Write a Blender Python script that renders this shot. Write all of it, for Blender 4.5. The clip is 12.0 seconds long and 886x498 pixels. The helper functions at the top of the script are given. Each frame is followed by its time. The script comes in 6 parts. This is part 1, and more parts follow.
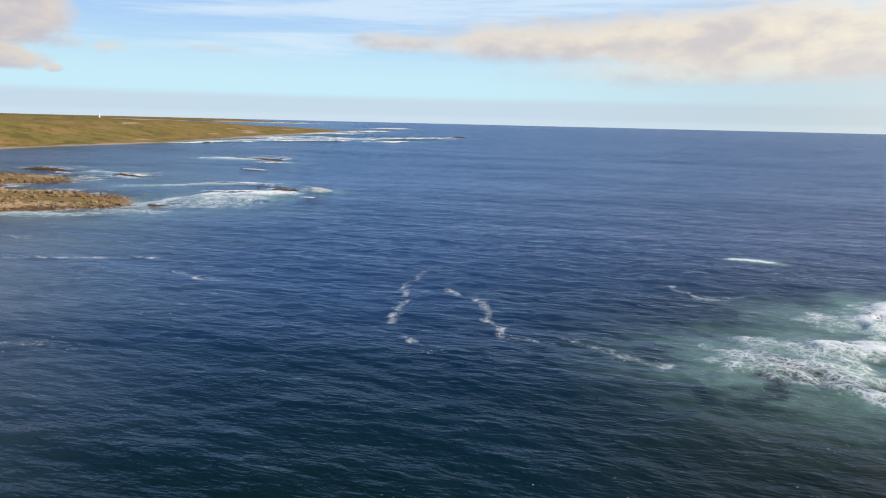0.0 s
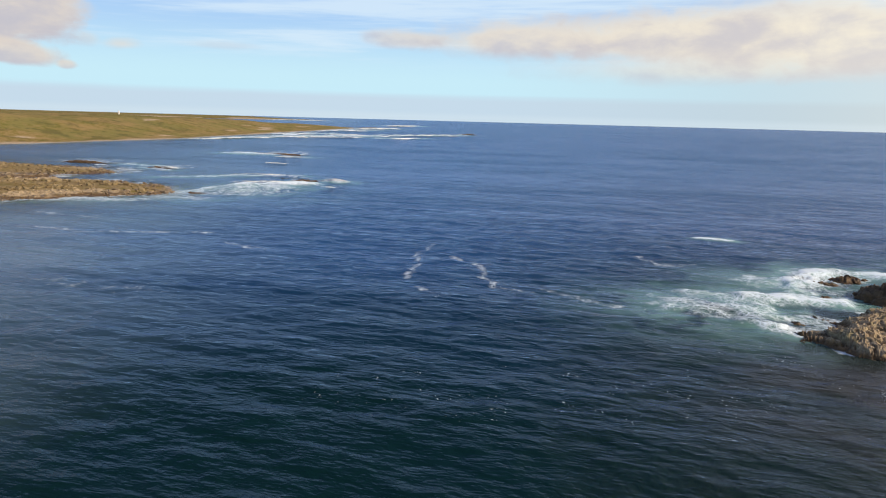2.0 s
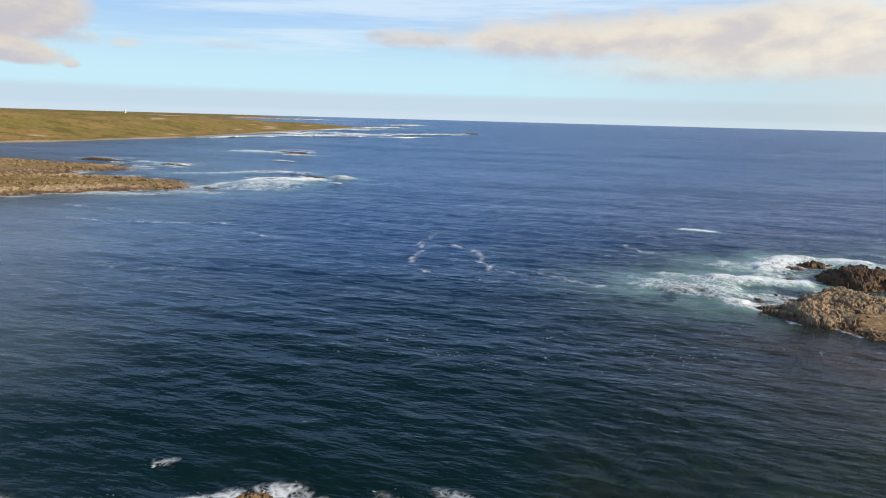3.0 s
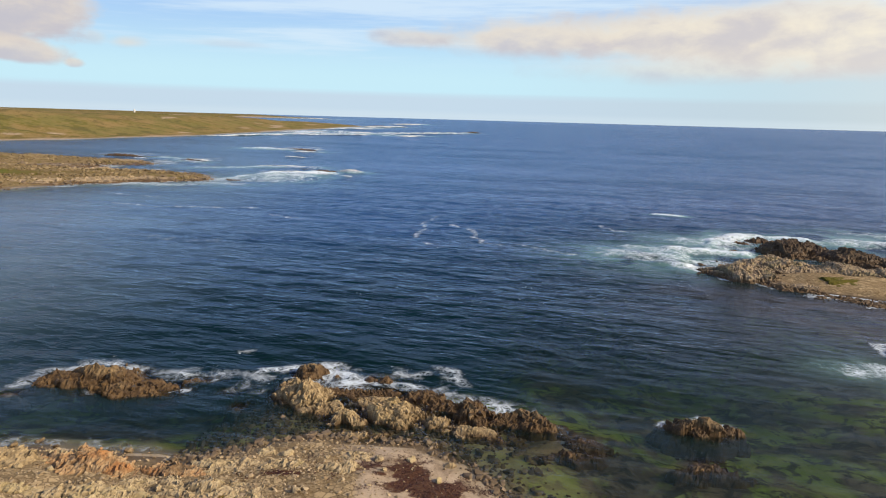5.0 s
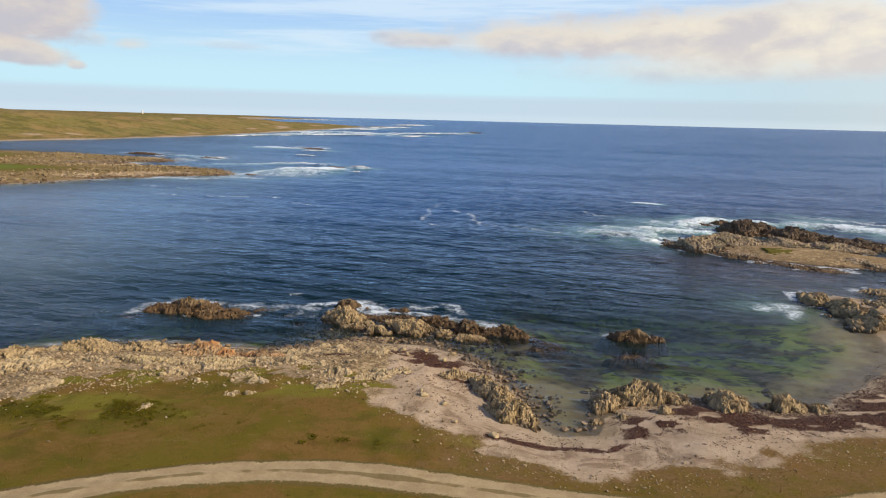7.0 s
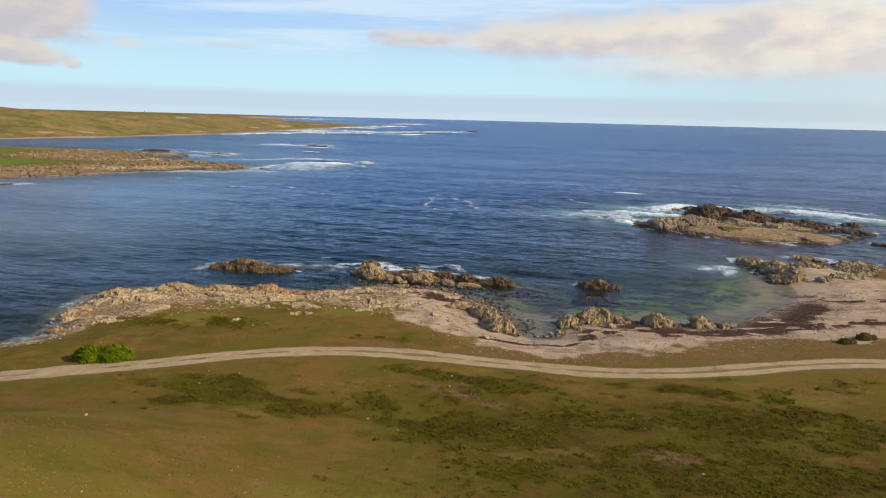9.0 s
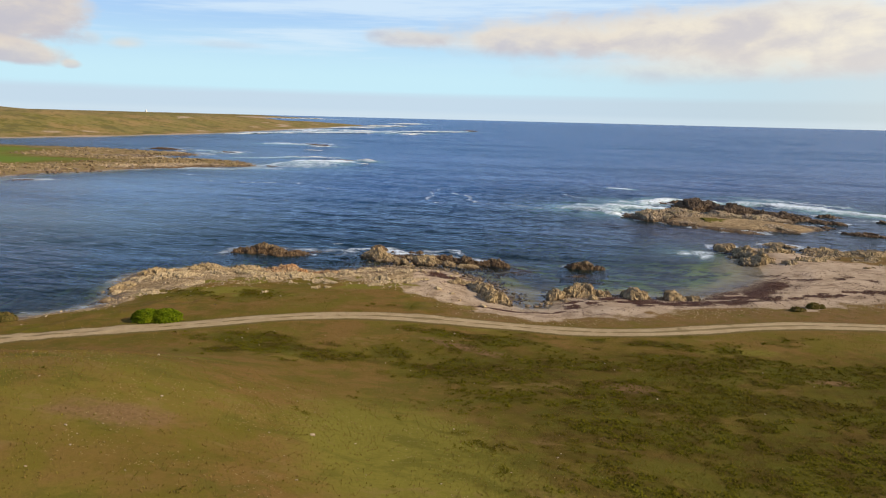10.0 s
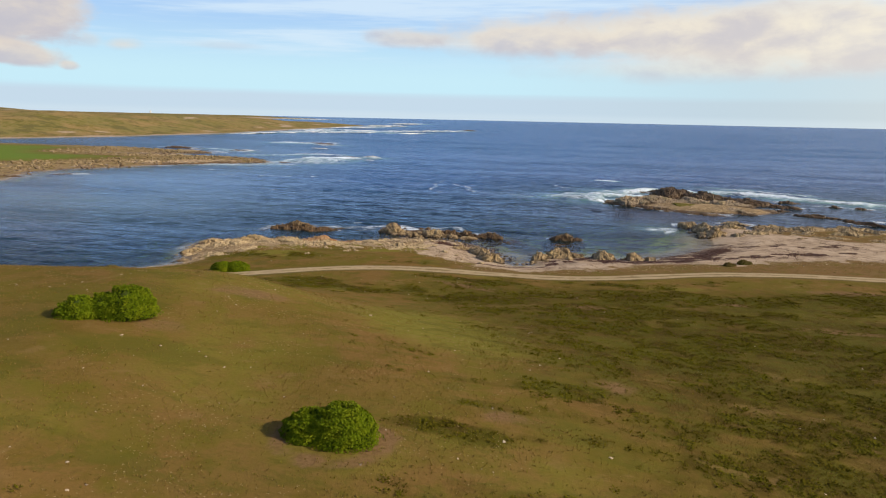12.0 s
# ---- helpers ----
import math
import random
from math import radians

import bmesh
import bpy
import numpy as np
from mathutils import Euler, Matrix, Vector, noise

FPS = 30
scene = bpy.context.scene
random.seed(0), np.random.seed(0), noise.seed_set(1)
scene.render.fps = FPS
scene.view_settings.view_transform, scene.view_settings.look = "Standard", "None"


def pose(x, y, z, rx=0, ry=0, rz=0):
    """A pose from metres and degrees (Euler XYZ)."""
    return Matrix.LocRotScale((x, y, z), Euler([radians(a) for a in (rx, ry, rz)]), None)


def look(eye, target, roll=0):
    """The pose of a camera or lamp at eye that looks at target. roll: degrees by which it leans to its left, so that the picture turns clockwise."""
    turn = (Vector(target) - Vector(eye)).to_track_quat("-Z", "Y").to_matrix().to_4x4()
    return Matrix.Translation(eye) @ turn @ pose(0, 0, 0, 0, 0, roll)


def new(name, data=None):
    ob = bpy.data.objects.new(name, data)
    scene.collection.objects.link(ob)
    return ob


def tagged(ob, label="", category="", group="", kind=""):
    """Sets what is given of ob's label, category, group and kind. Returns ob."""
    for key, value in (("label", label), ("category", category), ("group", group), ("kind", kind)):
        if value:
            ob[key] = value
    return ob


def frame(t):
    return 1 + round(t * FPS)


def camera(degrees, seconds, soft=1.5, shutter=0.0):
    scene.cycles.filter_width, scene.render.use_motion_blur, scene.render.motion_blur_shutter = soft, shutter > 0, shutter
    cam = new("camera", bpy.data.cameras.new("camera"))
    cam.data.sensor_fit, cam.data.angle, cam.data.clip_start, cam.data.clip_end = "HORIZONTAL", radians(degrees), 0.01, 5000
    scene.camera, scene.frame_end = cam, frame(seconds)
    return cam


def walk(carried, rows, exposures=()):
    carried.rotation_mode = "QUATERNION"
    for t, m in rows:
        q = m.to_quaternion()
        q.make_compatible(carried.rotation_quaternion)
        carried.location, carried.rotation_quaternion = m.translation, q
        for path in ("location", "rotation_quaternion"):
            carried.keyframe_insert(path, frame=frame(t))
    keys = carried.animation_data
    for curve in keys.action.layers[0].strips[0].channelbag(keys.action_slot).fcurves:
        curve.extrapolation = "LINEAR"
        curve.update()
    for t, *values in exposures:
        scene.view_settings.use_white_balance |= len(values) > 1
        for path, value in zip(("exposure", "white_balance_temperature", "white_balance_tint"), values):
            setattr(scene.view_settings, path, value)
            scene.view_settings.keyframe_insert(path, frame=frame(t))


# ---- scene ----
# ---- camera ----
PATH = [
    (0, 0.00, 0.00, 20.00, 0.00, -10.64, 1.37),
    (0.5, 0.20, -4.60, 20.02, 0.23, -10.71, 1.39),
    (1, 0.39, -9.20, 20.03, 0.45, -10.77, 1.42),
    (1.5, 0.56, -13.79, 20.05, 0.67, -10.82, 1.46),
    (2, 0.73, -18.38, 20.04, 0.85, -10.87, 1.51),
    (2.5, 0.90, -22.93, 20.04, 1.00, -10.90, 1.54),
    (3, 1.12, -27.46, 19.99, 1.08, -10.93, 1.56),
    (5, 2.12, -45.35, 19.71, 1.32, -10.99, 1.57),
    (5.5, 2.22, -49.76, 19.61, 1.41, -10.98, 1.55),
    (6, 2.31, -54.16, 19.50, 1.46, -10.95, 1.51),
    (6.5, 2.41, -58.55, 19.35, 1.49, -10.93, 1.47),
    (7, 2.44, -62.92, 19.23, 1.49, -10.91, 1.44),
    (7.5, 2.44, -67.29, 19.11, 1.46, -10.91, 1.42),
    (9.5, 2.09, -84.67, 18.71, 1.20, -10.97, 1.44),
    (10, 1.99, -89.08, 18.57, 1.14, -10.97, 1.43),
    (10.5, 1.88, -93.50, 18.43, 1.10, -10.95, 1.39),
    (11, 1.79, -98.00, 18.30, 1.10, -10.95, 1.35),
    (11.5, 1.69, -102.57, 18.22, 1.08, -10.94, 1.29),
    (12, 1.57, -107.14, 18.13, 1.06, -10.95, 1.23),
]


def eye_row(t, x, y, z, yaw, pitch, roll):
    a, p = radians(yaw), radians(pitch)
    ahead = Vector((-math.sin(a) * math.cos(p), math.cos(a) * math.cos(p), math.sin(p)))
    return t, look((x, y, z), Vector((x, y, z)) + 10 * ahead, roll)


cam = camera(66.0, 12.0, 1.1)
walk(cam, [eye_row(*row) for row in PATH])

# ---- world and sun ----
SUN_TO = Vector((0.84, -0.24, 0.49)).normalized()
sun_elev = math.asin(SUN_TO.z)
sun_azim = math.atan2(SUN_TO.x, SUN_TO.y)


class Nodes:
    """Short-hand for building a node tree."""

    def __init__(self, tree):
        self.tree = tree
        tree.nodes.clear()

    def put(self, value, socket):
        if isinstance(value, bpy.types.NodeSocket):
            self.tree.links.new(value, socket)
        elif value is not None:
            if hasattr(socket.default_value, "__len__") and len(socket.default_value) == 4 and len(value) == 3:
                value = (*value, 1.0)
            socket.default_value = value

    def add(self, kind, ins=None):
        nd = self.tree.nodes.new(kind)
        for k, v in (ins or {}).items():
            self.put(v, nd.inputs[k])
        return nd

    def math(self, op, a, b=None, c=None, clamp=False):
        nd = self.add("ShaderNodeMath")
        nd.operation, nd.use_clamp = op, clamp
        for i, v in enumerate((a, b, c)):
            self.put(v, nd.inputs[i])
        return nd.outputs[0]

    def vmath(self, op, a, b=None):
        nd = self.add("ShaderNodeVectorMath")
        nd.operation = op
        self.put(a, nd.inputs[0])
        self.put(b, nd.inputs[1])
        return nd.outputs[0]

    def mix(self, f, a, b, blend="MIX"):
        nd = self.add("ShaderNodeMix")
        nd.data_type, nd.blend_type, nd.clamp_factor = "RGBA", blend, True
        self.put(f, nd.inputs[0])
        self.put(a, nd.inputs[6])
        self.put(b, nd.inputs[7])
        return nd.outputs[2]

    def step(self, v, lo, hi, a=0.0, b=1.0):
        nd = self.add("ShaderNodeMapRange")
        nd.interpolation_type = "SMOOTHSTEP"
        for i, q in enumerate((v, lo, hi, a, b)):
            self.put(q, nd.inputs[i])
        return nd.outputs[0]

    def noise(self, vec, scale, detail=4.0, rough=0.55, lac=2.0, distort=0.0):
        nd = self.add("ShaderNodeTexNoise", {"Vector": vec, "Scale": scale, "Detail": detail, "Roughness": rough, "Lacunarity": lac, "Distortion": distort})
        return nd.outputs["Fac"]

    def voronoi(self, vec, scale, feature="F1", out="Distance", rand=1.0):
        nd = self.add("ShaderNodeTexVoronoi")
        nd.feature = feature
        for k, v in (("Vector", vec), ("Scale", scale), ("Randomness", rand)):
            self.put(v, nd.inputs[k])
        return nd.outputs[out]

    def combine(self, x, y, z):
        nd = self.add("ShaderNodeCombineXYZ")
        for i, v in enumerate((x, y, z)):
            self.put(v, nd.inputs[i])
        return nd.outputs[0]

    def bump(self, height, strength=0.5, distance=0.1, normal=None):
        nd = self.add("ShaderNodeBump", {"Height": height, "Strength": strength, "Distance": distance})
        if normal is not None:
            self.put(normal, nd.inputs["Normal"])
        return nd.outputs[0]

    def attr(self, name):
        nd = self.add("ShaderNodeAttribute")
        nd.attribute_name = name
        return nd.outputs["Fac"]


SKY_STRENGTH = 0.10


def make_world():
    world = bpy.data.worlds.new("sky")
    scene.world = world
    world.use_nodes = True
    n = Nodes(world.node_tree)
    sky = n.add("ShaderNodeTexSky")
    sky.sky_type, sky.sun_disc = "NISHITA", False
    sky.sun_elevation, sky.sun_rotation = sun_elev, sun_azim
    sky.altitude, sky.air_density, sky.dust_density, sky.ozone_density = 0.0, 1.0, 1.2, 1.5
    way = n.add("ShaderNodeTexCoord").outputs["Generated"]
    sep = n.add("ShaderNodeSeparateXYZ", {0: way})
    x, y, z = sep.outputs
    az = n.math("ARCTAN2", x, y)
    el = n.math("ARCSINE", z)

    def radiance(r, g, b):
        return (r / SKY_STRENGTH, g / SKY_STRENGTH, b / SKY_STRENGTH)

    # clear air, from the grey layer over the sea through turquoise to blue
    east = n.step(az, 0.0, 0.55)
    low = n.mix(east, radiance(0.57, 0.71, 0.83), radiance(0.55, 0.67, 0.74))
    aqua = n.mix(east, radiance(0.58, 0.84, 0.95), radiance(0.57, 0.72, 0.80))
    blue = n.mix(east, radiance(0.40, 0.62, 0.93), radiance(0.46, 0.62, 0.86))
    zenith = n.mix(1.0, sky.outputs[0], (0.42, 0.57, 1.02), "MULTIPLY")
    wisp = n.noise(n.combine(n.math("MULTIPLY", az, 3.0), n.math("MULTIPLY", el, 90.0), 2.2), 1.0, 4.0, 0.55)
    shelf = n.math("ADD", el, n.math("MULTIPLY_ADD", wisp, 0.008, -0.004))
    col = n.mix(n.step(shelf, 0.024, 0.036), low, aqua)
    col = n.mix(n.step(el, 0.045, 0.150), col, blue)
    col = n.mix(n.step(el, 0.16, 0.55), col, zenith)
    col = n.mix(n.step(el, 0.010, 0.0, 0.0, 0.5), col, radiance(0.66, 0.78, 0.86))
    # thin high cloud, combed out sideways
    combed = n.math("ADD", el, n.math("MULTIPLY", az, -0.022))
    streak = n.noise(n.combine(n.math("MULTIPLY", az, 2.4), n.math("MULTIPLY", combed, 30.0), 3.1), 1.0, 5.0, 0.55, 2.1, 0.2)
    fine = n.noise(n.combine(n.math("MULTIPLY", az, 6.0), n.math("MULTIPLY", combed, 100.0), 7.7), 1.0, 4.0, 0.6)
    veil = n.math("ADD", n.math("MULTIPLY", streak, 0.78), n.math("MULTIPLY", fine, 0.22))
    veil = n.math("MULTIPLY", n.step(veil, 0.43, 0.62), n.math("MULTIPLY", n.step(el, 0.060, 0.10), n.step(el, 0.50, 0.20, 0.10, 1.0)))
    col = n.mix(n.math("MULTIPLY", veil, 0.72), col, radiance(0.72, 0.86, 0.97))

    # banks of low cumulus: lumpy above, flatter below
    puff = n.noise(n.combine(n.math("MULTIPLY", az, 16.0), n.math("MULTIPLY", el, 30.0), 1.3), 1.0, 6.0, 0.55, 2.1, 0.2)
    big = n.noise(n.combine(n.math("MULTIPLY", az, 5.0), n.math("MULTIPLY", el, 13.0), 5.3), 1.0, 3.0, 0.5)
    lumps = n.math("ADD", n.math("MULTIPLY", puff, 0.55), n.math("MULTIPLY", big, 0.45))

    def bank(a0, e0, ra, re, soft, tilt=0.0):
        da = n.math("SUBTRACT", az, a0)
        u = n.math("DIVIDE", da, ra)
        v = n.math("DIVIDE", n.math("SUBTRACT", n.math("SUBTRACT", el, e0), n.math("MULTIPLY", da, tilt)), re)
        v = n.math("MAXIMUM", v, n.math("MULTIPLY", v, -1.35))
        d = n.math("SQRT", n.math("ADD", n.math("MULTIPLY", u, u), n.math("MULTIPLY", v, v)))
        d = n.math("ADD", d, n.math("MULTIPLY", n.math("SUBTRACT", puff, 0.5), 0.9))
        d = n.math("ADD", d, n.math("MULTIPLY", n.math("SUBTRACT", big, 0.5), 0.8))
        return n.step(d, 1.08, 1.08 - soft)

    for a0, e0, ra, re, soft, tilt, thick in BANKS:
        m = n.math("MULTIPLY", bank(a0, e0, ra, re, soft, tilt), thick)
        top = n.step(n.math("ADD", n.math("DIVIDE", n.math("SUBTRACT", el, e0), re), n.math("MULTIPLY", n.math("SUBTRACT", lumps, 0.5), 8.0)), -1.0, 1.1)
        warm = n.step(az, -0.2, 0.58)
        lit = n.mix(warm, radiance(0.80, 0.71, 0.61), radiance(0.94, 0.86, 0.70))
        shade = n.mix(warm, radiance(0.57, 0.55, 0.60), radiance(0.66, 0.63, 0.64))
        col = n.mix(m, col, n.mix(top, shade, lit))
    # brighter haze towards the sun
    glow = n.math("MULTIPLY", n.step(az, 0.34, 1.15), n.step(el, 0.80, 0.05, 0.0, 0.80))
    col = n.mix(glow, col, radiance(1.05, 0.96, 0.80))
    # unseen bright sky above the view, added to brighten reflections in the eastern water
    sky_fill = n.math("MULTIPLY", n.step(az, 0.05, 0.75), n.math("MULTIPLY", n.step(el, 0.14, 0.30), n.step(el, 1.25, 0.6)))
    col = n.mix(n.math("MULTIPLY", sky_fill, 0.88), col, radiance(0.92, 0.86, 0.80))
    bg = n.add("ShaderNodeBackground", {"Color": col, "Strength": SKY_STRENGTH})
    out = n.add("ShaderNodeOutputWorld")
    n.tree.links.new(bg.outputs[0], out.inputs[0])


# azimuth, elevation, half width, half height, softness, tilt, thickness of each low cloud bank
BANKS = [
    (-0.625, 0.118, 0.160, 0.070, 0.35, 0.0, 0.97),
    (-0.570, 0.064, 0.066, 0.020, 0.50, -0.10, 0.92),
    (-0.512, 0.053, 0.014, 0.008, 0.60, 0.0, 0.75),
    (-0.487, 0.086, 0.022, 0.014, 0.90, 0.0, 0.40),
    (-0.448, 0.083, 0.030, 0.013, 0.80, 0.0, 0.55),
    (-0.330, 0.088, 0.060, 0.008, 0.95, 0.0, 0.25),
    (-0.075, 0.106, 0.075, 0.020, 0.70, 0.0, 0.70),
    (0.090, 0.108, 0.200, 0.038, 0.70, 0.0, 0.90),
    (0.290, 0.108, 0.200, 0.044, 0.60, 0.0, 0.92),
    (0.480, 0.104, 0.270, 0.074, 0.70, 0.0, 0.94),
    (0.330, 0.070, 0.260, 0.030, 0.95, 0.0, 0.62),
]
make_world()

sun = new("sun", bpy.data.lights.new("sun", "SUN"))
sun.data.energy, sun.data.angle, sun.data.color = 5.0, radians(0.6), (1.0, 0.82, 0.60)
sun.matrix_world = look(SUN_TO * 100, (0, 0, 0))
tagged(sun, "low warm afternoon sun", "sun", kind="structure")
scene.view_settings.exposure = 0.0


# ---- number fields ----
def hash01(ix, iy, seed):
    h = ix.astype(np.int64) * 374761393 + iy.astype(np.int64) * 668265263 + seed * 974711
    h = (h ^ (h >> 13)) * 1274126177 & 0xFFFFFFFF
    h = (h ^ (h >> 15)) * 2246822519 & 0xFFFFFFFF
    h = h ^ (h >> 13)
    return (h & 0xFFFFFF) / float(0x1000000)


def vnoise(x, y, seed=0):
    ix, iy = np.floor(x), np.floor(y)
    fx, fy = x - ix, y - iy
    fx, fy = fx * fx * (3 - 2 * fx), fy * fy * (3 - 2 * fy)
    a, b = hash01(ix, iy, seed), hash01(ix + 1, iy, seed)
    c, d = hash01(ix, iy + 1, seed), hash01(ix + 1, iy + 1, seed)
    return (a * (1 - fx) + b * fx) * (1 - fy) + (c * (1 - fx) + d * fx) * fy


def fbm(x, y, seed=0, octaves=4, gain=0.5):
    total, amp, norm = 0.0, 1.0, 0.0
    for i in range(octaves):
        total = total + amp * vnoise(x * 2 ** i + 17.3 * i, y * 2 ** i - 9.1 * i, seed + i)
        norm += amp
        amp *= gain
    return total / norm


def cells(x, y, seed=0):
    """Nearest and second distances of scattered seeds, the nearest's own number and its place."""
    ix, iy = np.floor(x), np.floor(y)
    f1, f2 = np.full(x.shape, 9.0), np.full(x.shape, 9.0)
    rnd, cx, cy = np.zeros(x.shape), x.copy(), y.copy()
    for dx in (-1, 0, 1):
        for dy in (-1, 0, 1):
            jx, jy = ix + dx, iy + dy
            px, py = jx + hash01(jx, jy, seed + 1), jy + hash01(jx, jy, seed + 2)
            d = np.hypot(px - x, py - y)
            near = d < f1
            f2 = np.where(near, f1, np.minimum(f2, d))
            rnd = np.where(near, hash01(jx, jy, seed + 3), rnd)
            cx, cy = np.where(near, px, cx), np.where(near, py, cy)
            f1 = np.where(near, d, f1)
    return f1, f2, rnd, cx, cy


def ramp(v, lo, hi):
    t = np.clip((v - lo) / (hi - lo), 0, 1)
    return t * t * (3 - 2 * t)


def inside_distance(x, y, outline):
    """Distance to a closed outline, positive inside."""
    pts = np.array(outline, float)
    best = np.full(x.shape, 1e12)
    odd = np.zeros(x.shape, bool)
    for (ax, ay), (bx, by) in zip(pts, np.roll(pts, -1, axis=0)):
        ex, ey = bx - ax, by - ay
        t = np.clip(((x - ax) * ex + (y - ay) * ey) / (ex * ex + ey * ey), 0, 1)
        best = np.minimum(best, (x - ax - t * ex) ** 2 + (y - ay - t * ey) ** 2)
        if ay != by:
            odd ^= ((ay > y) != (by > y)) & (x < (y - ay) * ex / ey + ax)
    return np.where(odd, 1, -1) * np.sqrt(best)


def line_distance(x, y, line):
    best = np.full(x.shape, 1e12)
    for (ax, ay), (bx, by) in zip(line, line[1:]):
        ex, ey = bx - ax, by - ay
        t = np.clip(((x - ax) * ex + (y - ay) * ey) / (ex * ex + ey * ey), 0, 1)
        best = np.minimum(best, (x - ax - t * ex) ** 2 + (y - ay - t * ey) ** 2)
    return np.sqrt(best)


# ---- the plan ----
# waterline of the near coast, the spit beyond the bay, the far headland and the coast behind it
NEAR_COAST = [
    (-900, -60), (-120, -44), (-60, -38), (-45, -34), (-36, -30.8), (-31.5, -26), (-34, -20), (-35, -14), (-31, -10.2), (-25.5, -8.8), (-18, -9.2),
    (-13.8, -9.8), (-11, -8.7), (-8.5, -6.8), (-5, -6.2), (0, -6.5), (3, -9), (5, -12), (6.6, -16), (6.6, -20), (7, -22), (8.7, -23.1), (11.4, -23.2),
    (12.4, -20.3), (13.5, -18.6), (18, -17.6), (21, -17.8), (24, -18.2), (27.2, -17.6), (29.4, -16), (32.8, -13.8), (35.7, -11.3), (38.2, -8.3), (39.8, -6), (41.6, -2), (42, 5), (43, 13),
    (46, 15.5), (51, 13), (54, 9), (60, 12), (66, 13.5), (75, 11), (90, 14), (140, 12), (900, 30), (900, -900), (-900, -900)]
SPIT = [(-900, 0), (-140, 42), (-115.6, 65), (-121, 88), (-114, 103), (-102, 120), (-86, 138), (-74, 143), (-70, 149), (-76, 163), (-92, 170), (-118, 173), (-142, 179), (-140, 186), (-118, 190),
        (-110, 200), (-118, 212), (-145, 220), (-180, 232), (-230, 240), (-900, 262)]
HEADLAND = [(-2500, 150), (-420, 250), (-273, 301), (-238, 366), (-200, 500), (-192, 690), (-176, 920), (-160, 1110), (-172, 1150), (-260, 1240), (-600, 1500), (-2500, 1700)]
FAR_COAST = [(-4000, 1900), (-900, 2150), (-480, 2300), (-430, 2340), (-700, 2600), (-4000, 3600)]
ROAD = [(-60, -50), (-46, -44.5), (-35.2, -40.2), (-29.6, -37.8), (-23.2, -35.7), (-18.7, -34.2), (-14.1, -32.2), (-9.1, -30.8), (-3.7, -30.3), (1.7, -30.9), (6.9, -31.8), (12, -32.7),
        (17.1, -32.7), (22.4, -31.9), (28.3, -30.2), (34, -29.3), (42.7, -29.6), (52, -30.8), (64, -31.5), (90, -30)]


def road_near(x, y):
    return line_distance(x, y, ROAD)


def rolling(x, y):
    """The turf's height behind the shore."""
    rise = ramp((-39 - y) / (40 - 17 * ramp(-x, -4, 16)), 0, 1)
    hill = 4.6 + 1.5 * ramp(-x, 5, 20)
    z = 0.95 + hill * rise * (1 - 0.65 * ramp(x, -8, 27))
    z = z + 0.55 * (fbm(x / 17, y / 17, 31, 3) - 0.5) * ramp(-y, 25, 45)
    return z + 0.9 * ramp(-y, 95, 300) * (fbm(x / 60, y / 60, 35, 3))


